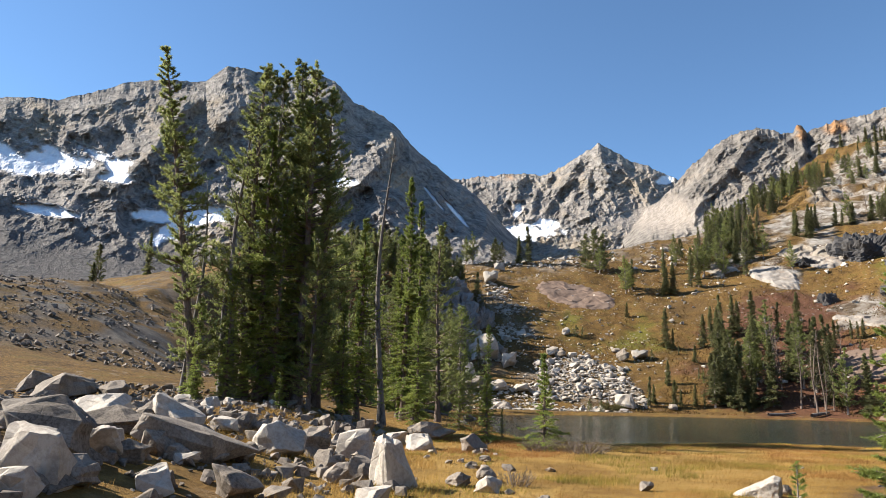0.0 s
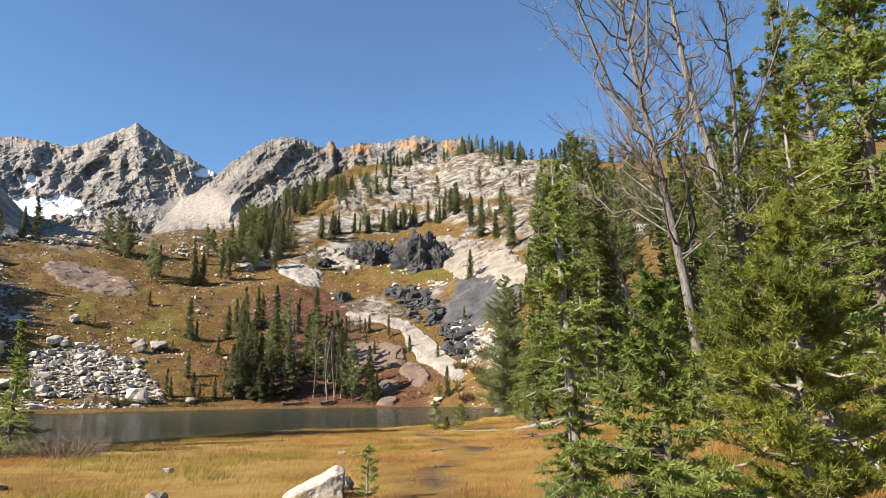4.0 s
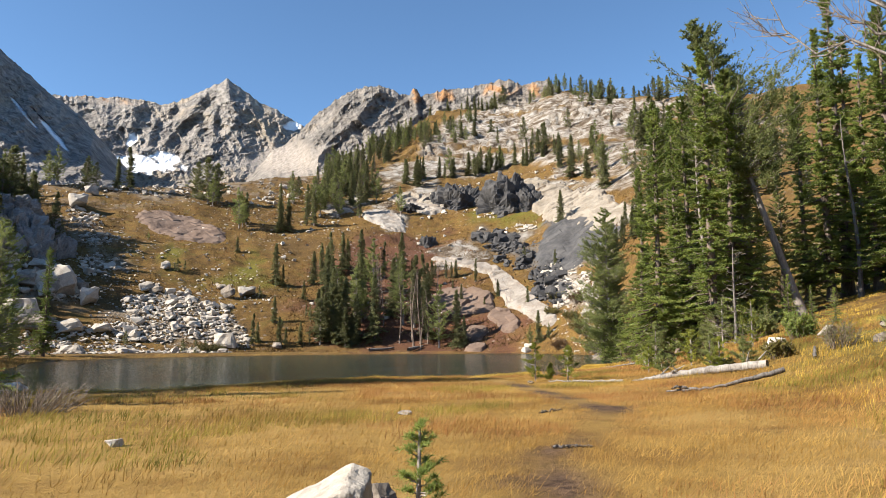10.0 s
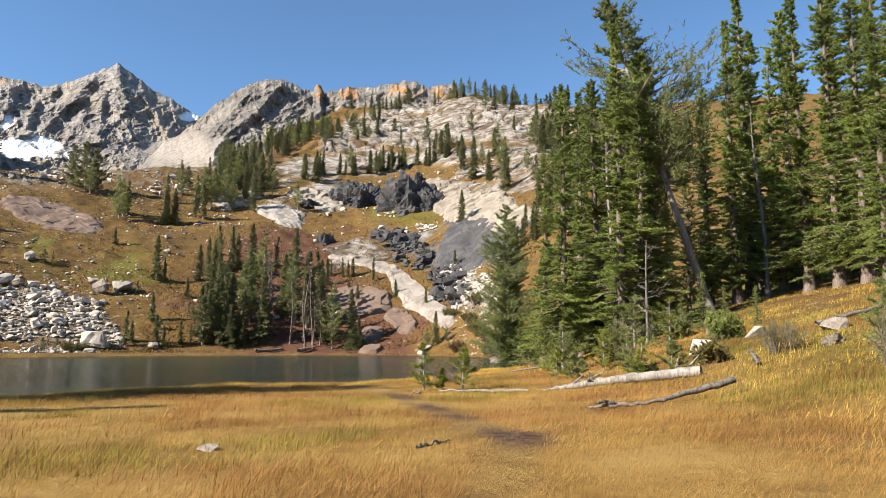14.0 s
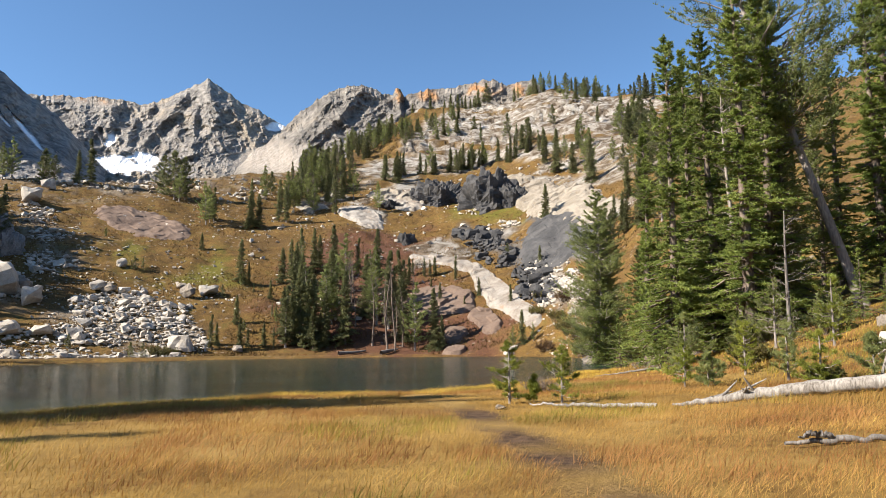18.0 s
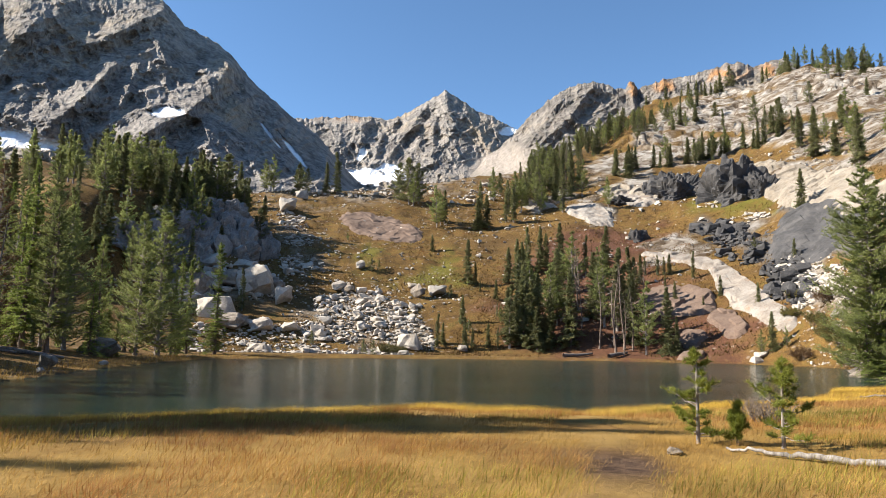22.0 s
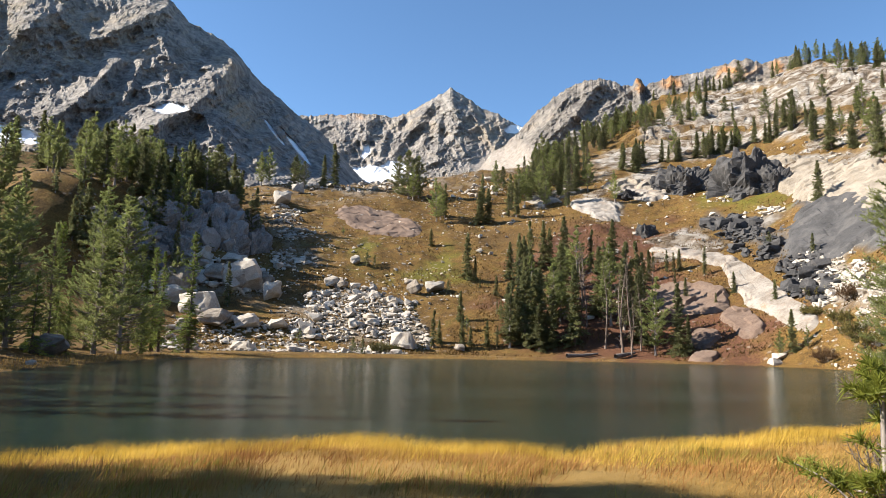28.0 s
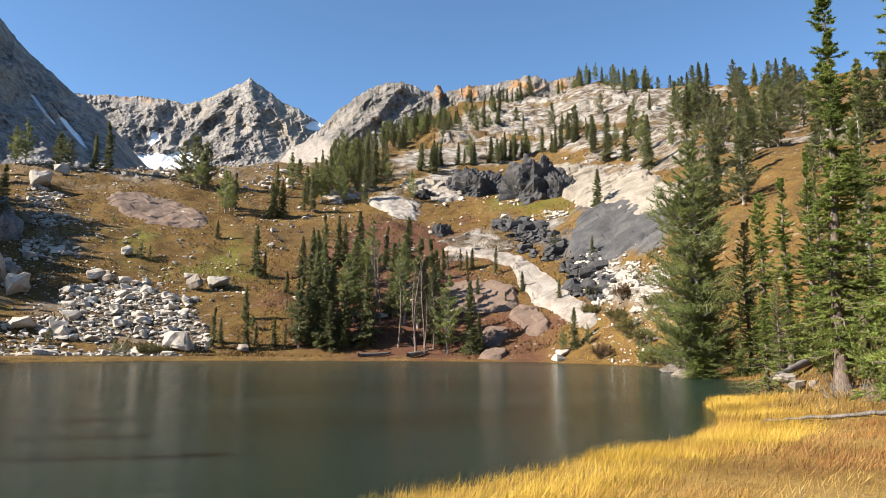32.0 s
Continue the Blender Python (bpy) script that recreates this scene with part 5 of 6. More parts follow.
knoll_block = [boulder_mesh("boulder", 220 + i, M_CLIFF, 14 + i, 0.9) for i in range(6)]
far_granite = [boulder_mesh("boulder", 240 + i, M_GRANITE, 13 + i, 0.8) for i in range(6)]
far_cliff = [crag_mesh(3.3 * i, M_CLIFF) for i in range(5)]
far_dark = [crag_mesh(50 + 3.7 * i, M_DARKROCK) for i in range(4)]
slate = [boulder_mesh("boulder", 180 + i, M_DARKROCK, 14, 0.7, False) for i in range(4)]
simple = [arrays(m) for m in far_pale]

# the bank of boulders where the walk begins
BANK_A = [(-4.77, 10.37, 1.14, 0.82), (-5.57, 11.98, 1.48, 1.06), (-4.47, 10.63, 0.92, 0.44), (-17.36, 35.76, 3.79, 1.26), 
    (-7.45, 18.43, 1.74, 0.71), (-15.05, 36.4, 1.88, 0.94), (-6.33, 16.22, 1.8, 0.62), (-6.73, 19.67, 1.16, 0.58), 
    (-5.93, 19.11, 2.06, 0.79), (-4.72, 16.07, 3.33, 0.67), (-5.41, 13.92, 0.71, 0.42), (-4.89, 14.75, 0.87, 0.49), 
    (-4.2, 15.39, 0.51, 0.61), (-4.35, 14.83, 0.55, 0.37), (-3.46, 19.95, 1.6, 0.93), (-2.9, 21.55, 1.55, 0.9), 
    (-2.48, 24.69, 0.79, 0.59), (-3.33, 30.37, 0.44, 0.58), (-1.61, 22.59, 1.34, 1.11), (-2.3, 33.14, 0.95, 0.84)]
BANK_B = [(-0.27, 16.83, 1.09, 1.26), (-1.96, 18.47, 0.74, 0.59), (-1.42, 16.93, 0.81, 0.48), (-0.99, 17.77, 0.85, 0.65), 
    (0.29, 28.71, 1.36, 0.68), (0.49, 34.04, 2.42, 0.91), (2.15, 28.07, 1.38, 0.76), (-5.76, 25.23, 0.82, 0.41), 
    (-5.38, 21.55, 1.06, 0.46), (-2.67, 12.8, 1.25, 0.52), (-3.63, 11.91, 0.7, 0.42), (-2.14, 13.72, 0.66, 0.26), 
    (1.26, 17.32, 0.62, 0.36), (1.98, 18.27, 0.72, 0.43), (1.87, 16.39, 0.65, 0.39), (-5.67, 13.69, 0.71, 0.47), 
    (-4.69, 13.34, 0.79, 0.45), (-4.57, 22.66, 0.73, 0.46), (-4.45, 9.3, 0.75, 0.42), (-3.48, 26.86, 0.86, 0.47), 
    (-0.76, 30.07, 1.19, 0.62), (-7.04, 15.79, 0.96, 0.55), (-6.68, 22.2, 1.1, 0.55), (-19.89, 38.11, 2.39, 1.03)]
for i, (x, y, w, h) in enumerate(BANK_A + BANK_B):
    rock(near_grey[i % 10], "angular pale grey granite boulder in a heap of rocks", x, y, w * 0.92, h * 0.92, rs.rand() * 6.28, "boulders of the bank", 0.18, rs.normal(0, 0.2))
for i in range(110):
    y = 9 + 27 * rs.rand()
    x = 0.4 - 9.5 * rs.rand() ** 0.8 - 0.10 * (y - 9)
    w = 0.22 + 0.60 * rs.rand() ** 1.8
    rock(near_grey[rs.randint(10)], "small broken granite block among boulders", x, y, w, w * (0.4 + 0.4 * rs.rand()), rs.rand() * 6.28, "blocks of the bank", 0.2, rs.normal(0, 0.3))
for i in range(18):
    x, y = 0.5 + 2.5 * rs.rand(), 13 + 15 * rs.rand()
    w = 0.2 + 0.3 * rs.rand() ** 2
    rock(near_grey[rs.randint(10)], "small pale stone half sunk in grass", x, y, w, w * 0.45, rs.rand() * 6.28, "stones in the grass", 0.3)
y = 7 + 36 * rs.rand(3200)
x = 1.2 - 19 * rs.rand(3200) ** 0.9 - 0.10 * (y - 9)
w = 0.08 + 0.42 * rs.rand(3200) ** 3
spots = list(zip(x, y, height(x, y), w, w * 0.6, rs.rand(3200) * 6.28))
ob = new("rubble", scatter_mesh("rubble", simple, spots))
ob.data.materials.append(M_GREY)
tagged(ob, "loose grey rubble between the boulders", "rubble", kind="stuff")

# rocks of the meadow and the shores
def wedge():
    bm = bmesh.new()
    for p in [(-0.62, -0.22, 0), (-0.5, 0.3, 0), (0.5, -0.34, 0), (0.52, 0.36, 0), (0.50, -0.30, 0.40), (0.30, -0.32, 0.42), (0.36, 0.28, 0.55), (0.54, 0.26, 0.50), (-0.58, -0.14, 0.1), (-0.45, 0.22, 0.16), (0.10, -0.34, 0.30)]:
        bm.verts.new(p)
    bmesh.ops.convex_hull(bm, input=bm.verts[:])
    bmesh.ops.dissolve_limit(bm, angle_limit=0.2, verts=bm.verts[:], edges=bm.edges[:])
    bmesh.ops.triangulate(bm, faces=bm.faces[:])
    for _ in range(4):
        bmesh.ops.subdivide_edges(bm, edges=[e for e in bm.edges if e.calc_length() > 0.05], cuts=1)
        bmesh.ops.triangulate(bm, faces=bm.faces[:])
    for _ in range(2):
        bmesh.ops.smooth_vert(bm, verts=bm.verts[:], factor=0.5, use_axis_x=True, use_axis_y=True, use_axis_z=True)
    mid_point = Vector((0, 0, 0.2))
    for v in bm.verts:
        v.co += (v.co - mid_point).normalized() * (noise.noise(v.co * 3) * 0.05 + noise.noise(v.co * 9) * 0.022 + noise.noise(v.co * 25) * 0.008)
    me = bpy.data.meshes.new("boulder")
    bm.to_mesh(me)
    bm.free()
    me.materials.append(M_GRANITE)
    return me


ob = rock(wedge(), "wedge-shaped pale granite boulder lying in golden grass", 7.97, 16.75, 0.90, 0.88, radians(-28), "", 0.06)
rock(near_grey[2], "small pale stone beside the wedge-shaped boulder", 8.75, 17.15, 0.30, 0.22, 0.4, "", 0.2)
for x, y, w, h in [(5.6, 17.2, 0.34, 0.22), (4.1, 21.5, 0.4, 0.12), (7.4, 22.5, 0.25, 0.1), (5.2, 13.5, 0.3, 0.15), (6.3, 39.6, 0.9, 0.5), (28.2, 26.8, 0.7, 0.45), (30.0, 26.0, 0.6, 0.35), (33.5, 29.5, 0.5, 0.35), (20.6, 30.4, 0.25, 0.1), (12.6, 24.0, 0.35, 0.08), (26.5, 22.4, 0.5, 0.25), (29.2, 23.5, 0.9, 0.3)]:
    rock(near_grey[rs.randint(10)], "pale stone half hidden in meadow grass", x, y, w, h, rs.rand() * 6, "stones in the grass", 0.25)
for x, y, w, h in [(56.4, 64.9, 1.9, 0.95), (47.1, 50.9, 0.9, 0.45), (51.3, 54.4, 1.1, 0.6), (49.5, 51.8, 0.5, 0.3), (4.1, 64.1, 1.3, 0.75), (1.8, 86.0, 3.4, 1.5), (4.9, 60.0, 0.5, 0.3), (3.2, 56.5, 0.7, 0.35), (5.0, 72.5, 0.6, 0.3), (77.6, 104.9, 2.0, 0.8)]:
    rock(near_grey[rs.randint(10)], "pale boulder at the edge of the lake", x, y, w, h, rs.rand() * 6, "shore boulders", 0.2)

# boulders and ledges of the hillside
FAR_BIG = [(6.64, 140.93, 6.59, 3.34), (1.95, 148.05, 6.59, 4.23), (12.14, 152.97, 6.81, 4.86), (10.95, 152.05, 3.86, 3.67), 
    (16.6, 149.07, 3.19, 2.82), (36.09, 131.44, 3.88, 2.1), (9.03, 138.41, 5.14, 2.23), (13.78, 138.21, 3.75, 1.87), 
    (41.06, 150.99, 2.72, 2.33), (44.42, 151.75, 3.92, 1.77), (0.57, 149.2, 4.76, 2.86), (7.8, 153.94, 4.92, 2.75), 
    (3.22, 154.56, 4.47, 2.48), (15.01, 154.74, 4.44, 2.37), (17.9, 137.8, 2.88, 1.36), (13.72, 130.65, 3.56, 1.11), 
    (41.28, 156.51, 2.03, 1.01), (32.25, 166.88, 1.96, 1.53), (28.53, 155.05, 2.97, 1.78), (16.9, 204.06, 4.76, 3.08), 
    (21.29, 218.0, 3.64, 2.12), (44.01, 128.94, 1.6, 0.96), (27.15, 155.67, 2.78, 1.59), (64.17, 73.64, 1.96, 0.98), 
    (78.34, 105.36, 1.96, 0.9)]
CLIFF_ROCKS = [(0.22, 165.22, 8.7, 7.62), (3.91, 167.44, 7.72, 6.62), (0.43, 162.28, 6.37, 5.09), (7.85, 166.77, 7.65, 6.55), 
    (11.96, 171.47, 6.75, 6.75), (-5.12, 164.52, 9.83, 5.46), (-8.72, 155.12, 11.23, 6.13), (9.99, 182.68, 7.33, 6.11), 
    (13.82, 174.04, 4.58, 5.73), (5.3, 174.15, 8.13, 4.64), (-0.49, 173.65, 9.31, 3.96), (-6.05, 156.66, 9.23, 6.15)]
DARK_ROCKS = [(121.5, 194.0, 17.0, 11.0), (117.0, 197.0, 9.0, 7.0), (128.5, 177.5, 20.0, 14.5), (133.0, 183.0, 15.0, 16.0), 
    (130.0, 170.5, 10.0, 8.5), (125.0, 186.0, 7.0, 5.0), (95.8, 168.6, 5.1, 4.3), (106.7, 197.6, 7.7, 4.0)]
WHITE = [(96.2, 142.7, 83.4, 103.6, 4.8, 1.3), (91.2, 157.7, 95.5, 139.2, 5.2, 1.1), (93.6, 200.4, 96.1, 182.4, 9, 1.2), 
    (83.4, 211.7, 88.3, 203.1, 6, 0.8), (110.1, 206.6, 111.9, 191.2, 9, 1.5), (134.9, 166.6, 115.7, 122.6, 12, 1.6), 
    (134.1, 189.5, 134.3, 171.9, 8, 1.2), (138.0, 176.0, 131.0, 158.0, 13, 2.4), (130.5, 157.0, 122.0, 138.0, 13, 2.6), 
    (150.0, 203.0, 139.0, 180.0, 12, 2.2), (114.0, 205.0, 119.0, 190.0, 9, 2.6), (109.0, 215.0, 112.0, 204.0, 10, 2.4)]
PINK = [(35.1, 205.0, 45.5, 183.1, 13, 0.8), (79.7, 136.7, 85.0, 124.6, 9, 1.4), (84.2, 122.8, 81.2, 112.3, 4, 1.2), 
    (75.5, 120.6, 77.5, 116.0, 5, 0.9), (72.4, 115.0, 74.8, 112.1, 4, 0.9)]
SLATE = [(114.5, 141.5, 103.0, 117.0, 15, 1.2)]
for i, (x, y, w, h) in enumerate(FAR_BIG):
    rock(near_grey[(2 * i) % 10], "large pale granite boulder on the hillside", x, y, w, h * 1.1, rs.rand() * 0.8 - 0.4, "hillside boulders")
for i, (x, y, w, h) in enumerate(CLIFF_ROCKS):
    rock(far_cliff[i % 5], "massive grey outcrop of the wooded knoll", x, y, w * 1.0, h * 0.85, rs.rand() * 0.8 - 0.4, "outcrops of the knoll", 0.55, name="outcrop")
for i, (x, y, w, h) in enumerate(DARK_ROCKS):
    rock(far_dark[i % 4], "dark slate outcrop under the white dome", x, y, w * 0.82, h * 0.8, rs.rand() * 0.8 - 0.4, "dark outcrops", 0.35, name="outcrop")


def field(n, b0, r0, wb, wr, small, big):
    """Spots for blocks scattered about a bearing and range from the lakeside."""
    m = n * 5
    u, v = rs.uniform(-1, 1, (2, m))
    b, r = np.radians(b0 + wb * u), r0 + wr * v
    x, y = CX + r * np.sin(b), CY + r * np.cos(b)
    k = np.nonzero((u * u + v * v < 1) & (to_shore(x, y) > 1) & (fbm(x * 0.09, y * 0.09, 3.0, 3) > 0.33))[0][:n]
    x, y = x[k], y[k]
    w = small + (big - small) * rs.rand(len(k)) ** 3
    return list(zip(x, y, height(x, y), w, w * (0.4 + 0.35 * rs.rand(len(k))), rs.rand(len(k)) * 6.28))


def strewn(n, outline, small, big, power=3, flat=(0.35, 0.6)):
    """Spots for blocks inside an outline on the plan, the small ones most."""
    o = np.array(outline)
    lo, hi = o.min(0), o.max(0)
    x, y = rs.uniform(lo[0], hi[0], n * 6), rs.uniform(lo[1], hi[1], n * 6)
    k = np.nonzero(signed(o, x, y) + 16 * (fbm(x * 0.16, y * 0.16, 3.0, 4) - 0.5) < 0)[0][:n]
    x, y = x[k], y[k]
    w = small + (big - small) * rs.rand(len(k)) ** power
    return list(zip(x, y, height(x, y), w, w * rs.uniform(*flat, len(k)), rs.rand(len(k)) * 6.28))


for name, spots, label, group, metas, sink in (
        ("outcrop_block", strewn(110, KNOLL_FACE, 1.4, 4.6, 1.6, (0.55, 0.9)), "massive shaded grey block of the wooded knoll", "blocks of the knoll", knoll_block, 0.5),
        ("talus_block", strewn(60, BIG_TALUS, 1.2, 4.6, 2, (0.4, 0.65)), "large pale granite block below the wooded knoll", "talus below the knoll", far_granite, 0.2),
        ("talus_block", strewn(110, TALUS, 0.7, 2.4, 2), "pale broken granite block in the talus", "talus blocks", far_granite, 0.25),
        ("talus_block", strewn(60, LOW_TALUS, 0.5, 2.0, 2), "pale granite block strewn above the shore", "talus blocks", far_granite, 0.25),
        ("talus_block", strewn(20, STREAM, 0.7, 2.4, 2), "pale granite block in a stony gully", "talus blocks", far_granite, 0.25),
        ("slate_block", strewn(80, SLIDE, 1.0, 3.6, 2, (0.35, 0.6)), "dark slate block in a rockslide", "rockslide blocks", slate, 0.25),
        ("scree_block", strewn(44, SCREE, 0.7, 2.2, 2), "pale block in the scree beside the dark slide", "scree blocks", far_granite, 0.3)):
    for x, y, z, w, h, a in spots:
        rock(metas[rs.randint(len(metas))], label, x, y, w, h, a, group, sink, rs.normal(0, 0.18), name)
for name, label, mat, spots in (
        ("talus", "field of pale broken granite above the lake", M_GRANITE, strewn(2000, TALUS, 0.15, 1.1, 4) + strewn(1300, LOW_TALUS, 0.15, 0.9) + strewn(420, STREAM, 0.3, 1.4) + strewn(500, BIG_TALUS, 0.25, 1.4) + field(500, 5.5, 116, 9, 20, 0.15, 0.7)),
        ("rockslide", "slide of dark slate rubble", M_DARKROCK, strewn(1500, SLIDE, 0.35, 1.8)),
        ("pale_scree", "pale scree beside the dark rockslide", M_GRANITE, strewn(900, SCREE, 0.3, 1.5) + field(300, 42.3, 112, 1.7, 10, 0.25, 1.0) + field(180, 44.6, 94, 1.6, 12, 0.2, 0.9) + field(300, 43, 108, 3.0, 22, 0.2, 0.6) + field(200, 36.5, 178, 3.5, 22, 0.3, 1.5)),
        ("hillside_stones", "pale stones strewn over the hillside", M_GRANITE, field(1400, 8, 165, 14, 50, 0.15, 0.8) + field(500, 8, 205, 13, 14, 0.35, 1.8) + field(240, 24, 160, 10, 55, 0.3, 1.4) + field(300, 36, 200, 9, 30, 0.3, 1.6)),
        ("moraine_stones", "stones strewn over the brown moraine", M_GREY, field(3000, -50, 96, 16, 38, 0.12, 0.7))):
    ob = new(name, scatter_mesh(name, simple, spots))
    ob.data.materials.append(mat)
    tagged(ob, label, "rocks", kind="stuff")


def ledge(label, ax, ay, bx, by, wide, thick, mat, seed):
    """Bare bedrock from a to b, rising from the slope where the noise lets it, in tilted steps."""
    L = math.hypot(bx - ax, by - ay)
    n, m = int(min(150, 30 + L * 3.2)), int(min(70, 16 + wide * 4))
    u, v = np.meshgrid(np.linspace(-0.12, 1.12, n), np.linspace(-1.25, 1.25, m))
    ex, ey = (bx - ax) / L, (by - ay) / L
    x = ax + ex * u * L - ey * v * wide / 2
    y = ay + ey * u * L + ex * v * wide / 2
    inside = 1.0 - (np.abs(2 * u - 1) ** 3 + np.abs(v) ** 2.5) ** 0.5
    inside = inside + 1.1 * (fbm(x * 0.13, y * 0.13, seed, 4, False, 0.6) - 0.47) + 0.35 * (fbm(x * 0.7, y * 0.7, seed + 4, 3) - 0.5)
    along = u * L * 0.35 + 0.5 * fbm(x * 0.2, y * 0.2, seed + 7, 3)
    block = vnoise(np.floor(along) * 3.1 + seed, np.floor(v * wide * 0.16 + 0.5 * np.floor(along)), seed)
    z = height(x, y) + thick * np.clip(inside * 3.0, -1.2, 0.55) + smooth(0, 0.35, inside) * thick * (0.5 * (block - 0.5) + 0.22 * (fbm(x * 0.35, y * 0.35, seed, 5, True) - 0.4))
    me = mesh_of("ledge", np.stack([x, y, z], -1).reshape(-1, 3), grid_faces(m, n), mat)
    tagged(new("ledge", me), label, "rock")


for i, row in enumerate(WHITE):
    ledge("smooth pale granite ledge on the slope", *row, M_CREAM if i > 4 else M_SLAB, 3 + i)
for i, row in enumerate(PINK):
    ledge("reddish fractured rock ledge on the slope", *row, M_PINK, 13 + i)
for i, row in enumerate(SLATE):
    ledge("smooth dark grey slate ledge", *row, M_DARKROCK, 23 + i)

# ---- fallen wood, saplings and shrubs ----
def log_mesh(pts, rad, sides=12, seed=0):
    rs = np.random.RandomState(seed)
    pts = np.array(pts, float)
    t = np.linspace(0, 1, 34)
    k = np.linspace(0, 1, len(pts))
    p = np.stack([np.interp(t, k, pts[:, j]) for j in range(3)], 1)
    r = np.interp(t, k, rad) * (1 + 0.10 * (fbm(t * 9, seed, 0, 3) - 0.5) * 2)
    p[1:-1] += rs.normal(0, 0.012, (32, 3))
    v, f = tubes([(p, r)], sides)
    return v, f


def on_ground(x, y, up=0.0):
    return (x, y, ground_z(x, y) + up)


fallen = thing("fallen_log", "long bleached fallen tree trunk lying across the meadow", "log")
part("trunk", mesh_of("trunk", *log_mesh([on_ground(22.8, 28.1, 0.02), on_ground(23.3, 27.3, 0.07), on_ground(23.9, 26.2, 0.13), on_ground(24.4, 24.5, 0.10)], [0.03, 0.085, 0.12, 0.13], 12, 1), M_SILVER, True), None, fallen)
stubs = []
rs = np.random.RandomState(71)
for i in range(9):
    q = rs.rand()
    c = np.array(on_ground(22.9 + 1.7 * q, 27.9 - 3.0 * q, 0.10 + 0.14 * q))
    d = rs.normal(0, 1, 3) * np.array((0.3, 0.2, 0.12)) + (0, 0, 0.18)
    stubs.append((np.stack([c, c + d * 0.6, c + d]), np.array([0.03, 0.02, 0.008])))
for p, r in stubs:
    part("branch_stub", mesh_of("branch_stub", *tubes([(p, r)], 5), M_SILVER, True), None, fallen)
thin = thing("fallen_log", "thin bleached top of a fallen trunk in the grass", "log")
part("trunk", mesh_of("trunk", *log_mesh([on_ground(21.4, 30.5, 0.05), on_ground(22.0, 29.4, 0.06), on_ground(22.6, 28.3, 0.03)], [0.015, 0.042, 0.045], 10, 2), M_SILVER, True), None, thin)
limb = thing("fallen_branch", "crooked grey dead branch lying in grass", "branch")
part("stem", mesh_of("stem", *log_mesh([on_ground(19.5, 23.8, 0.06), on_ground(19.9, 23.4, 0.06), on_ground(20.2, 23.0, 0.03), on_ground(20.8, 22.7, 0.12), on_ground(21.7, 22.2, 0.28)], [0.02, 0.04, 0.03, 0.05, 0.065], 9, 3), M_DEAD, True), None, limb)
part("fork", mesh_of("fork", *log_mesh([on_ground(19.85, 23.45, 0.1), on_ground(19.65, 23.6, 0.15), on_ground(19.45, 23.6, 0.13)], [0.035, 0.025, 0.008], 7, 4), M_DEAD, True), None, limb)
for x, y, dx, dy, r in [(24.6, 23.2, 2.6, 1.6, 0.05), (26.6, 21.4, 3.0, 1.2, 0.06), (25.0, 20.2, 1.6, 0.2, 0.04), (30.5, 24.5, 2.2, -1.4, 0.07), (12.0, 18.9, 0.5, -0.2, 0.02), (14.5, 22.3, 0.7, 0.2, 0.02), (64.5, 59.0, -12.5, -3.0, 0.28), (62.0, 61.5, -8, -4.4, 0.22), (-3.5, 71.5, 6, 1.5, 0.2), (-5.0, 69.0, 5, 3.0, 0.17), (63.5, 119.0, 3.5, 1.2, 0.35), (57.2, 121.0, 5.0, 0.8, 0.3), (36.8, 39.0, -2.0, 4.2, 0.06)]:
    ob = thing("fallen_log", "grey weathered fallen trunk on the bank", "log", group="fallen trunks")
    part("trunk", mesh_of("trunk", *log_mesh([on_ground(x, y, r), on_ground(x + dx * 0.5, y + dy * 0.5, r * 1.2), on_ground(x + dx, y + dy, r * 0.8)], [r, r * 0.8, r * 0.45], 8, int(x + 50)), M_DEAD, True), None, ob)


def brush(name, label, x, y, wide, tall, n, seed, mat, leaf=None, depth=2, category="shrub"):
    """Many thin stems rising and forking from one foot."""
    rs = np.random.RandomState(seed)
    ob = thing(name, label, category)
    paths, A, B = [], [], []
    s = np.linspace(0, 1, 5)
    for i in range(n):
        a, o = rs.rand() * 6.283, rs.rand() ** 0.6
        foot = np.array((math.cos(a) * wide * 0.3 * o, math.sin(a) * wide * 0.3 * o, -0.05))
        tip = np.array((math.cos(a) * wide * 0.55 * o, math.sin(a) * wide * 0.55 * o, tall * (0.45 + 0.55 * rs.rand())))
        p = foot + (tip - foot) * s[:, None]
        p[1:] += rs.normal(0, 0.05 * tall, (4, 3))
        paths.append((p, np.linspace(0.012, 0.004, 5)))
        for j in range(depth * 2):
            q = 0.35 + 0.6 * rs.rand()
            c = np.array([np.interp(q, s, p[:, k]) for k in range(3)])
            d = unit(tip - foot + rs.normal(0, 0.5 * tall, 3)) * tall * (0.15 + 0.25 * rs.rand())
            paths.append((np.stack([c, c + d * 0.5 + rs.normal(0, 0.01, 3), c + d]), np.array([0.006, 0.004, 0.002])))
            A.append(c), B.append(c + d)
    tagged(part("stemwork", mesh_of("stemwork", *tubes(paths, 3), mat, True), None, ob), kind="stuff")
    if leaf:
        v, f = needles(rs, np.array(A), np.array(B), leaf[1], leaf[2], leaf[2] * 0.45, 1.2, 0.1)
        tagged(part("foliage", mesh_of("foliage", v, f, leaf[0]), None, ob), kind="stuff")
    ob.location = (x, y, ground_z(x, y))
    return ob


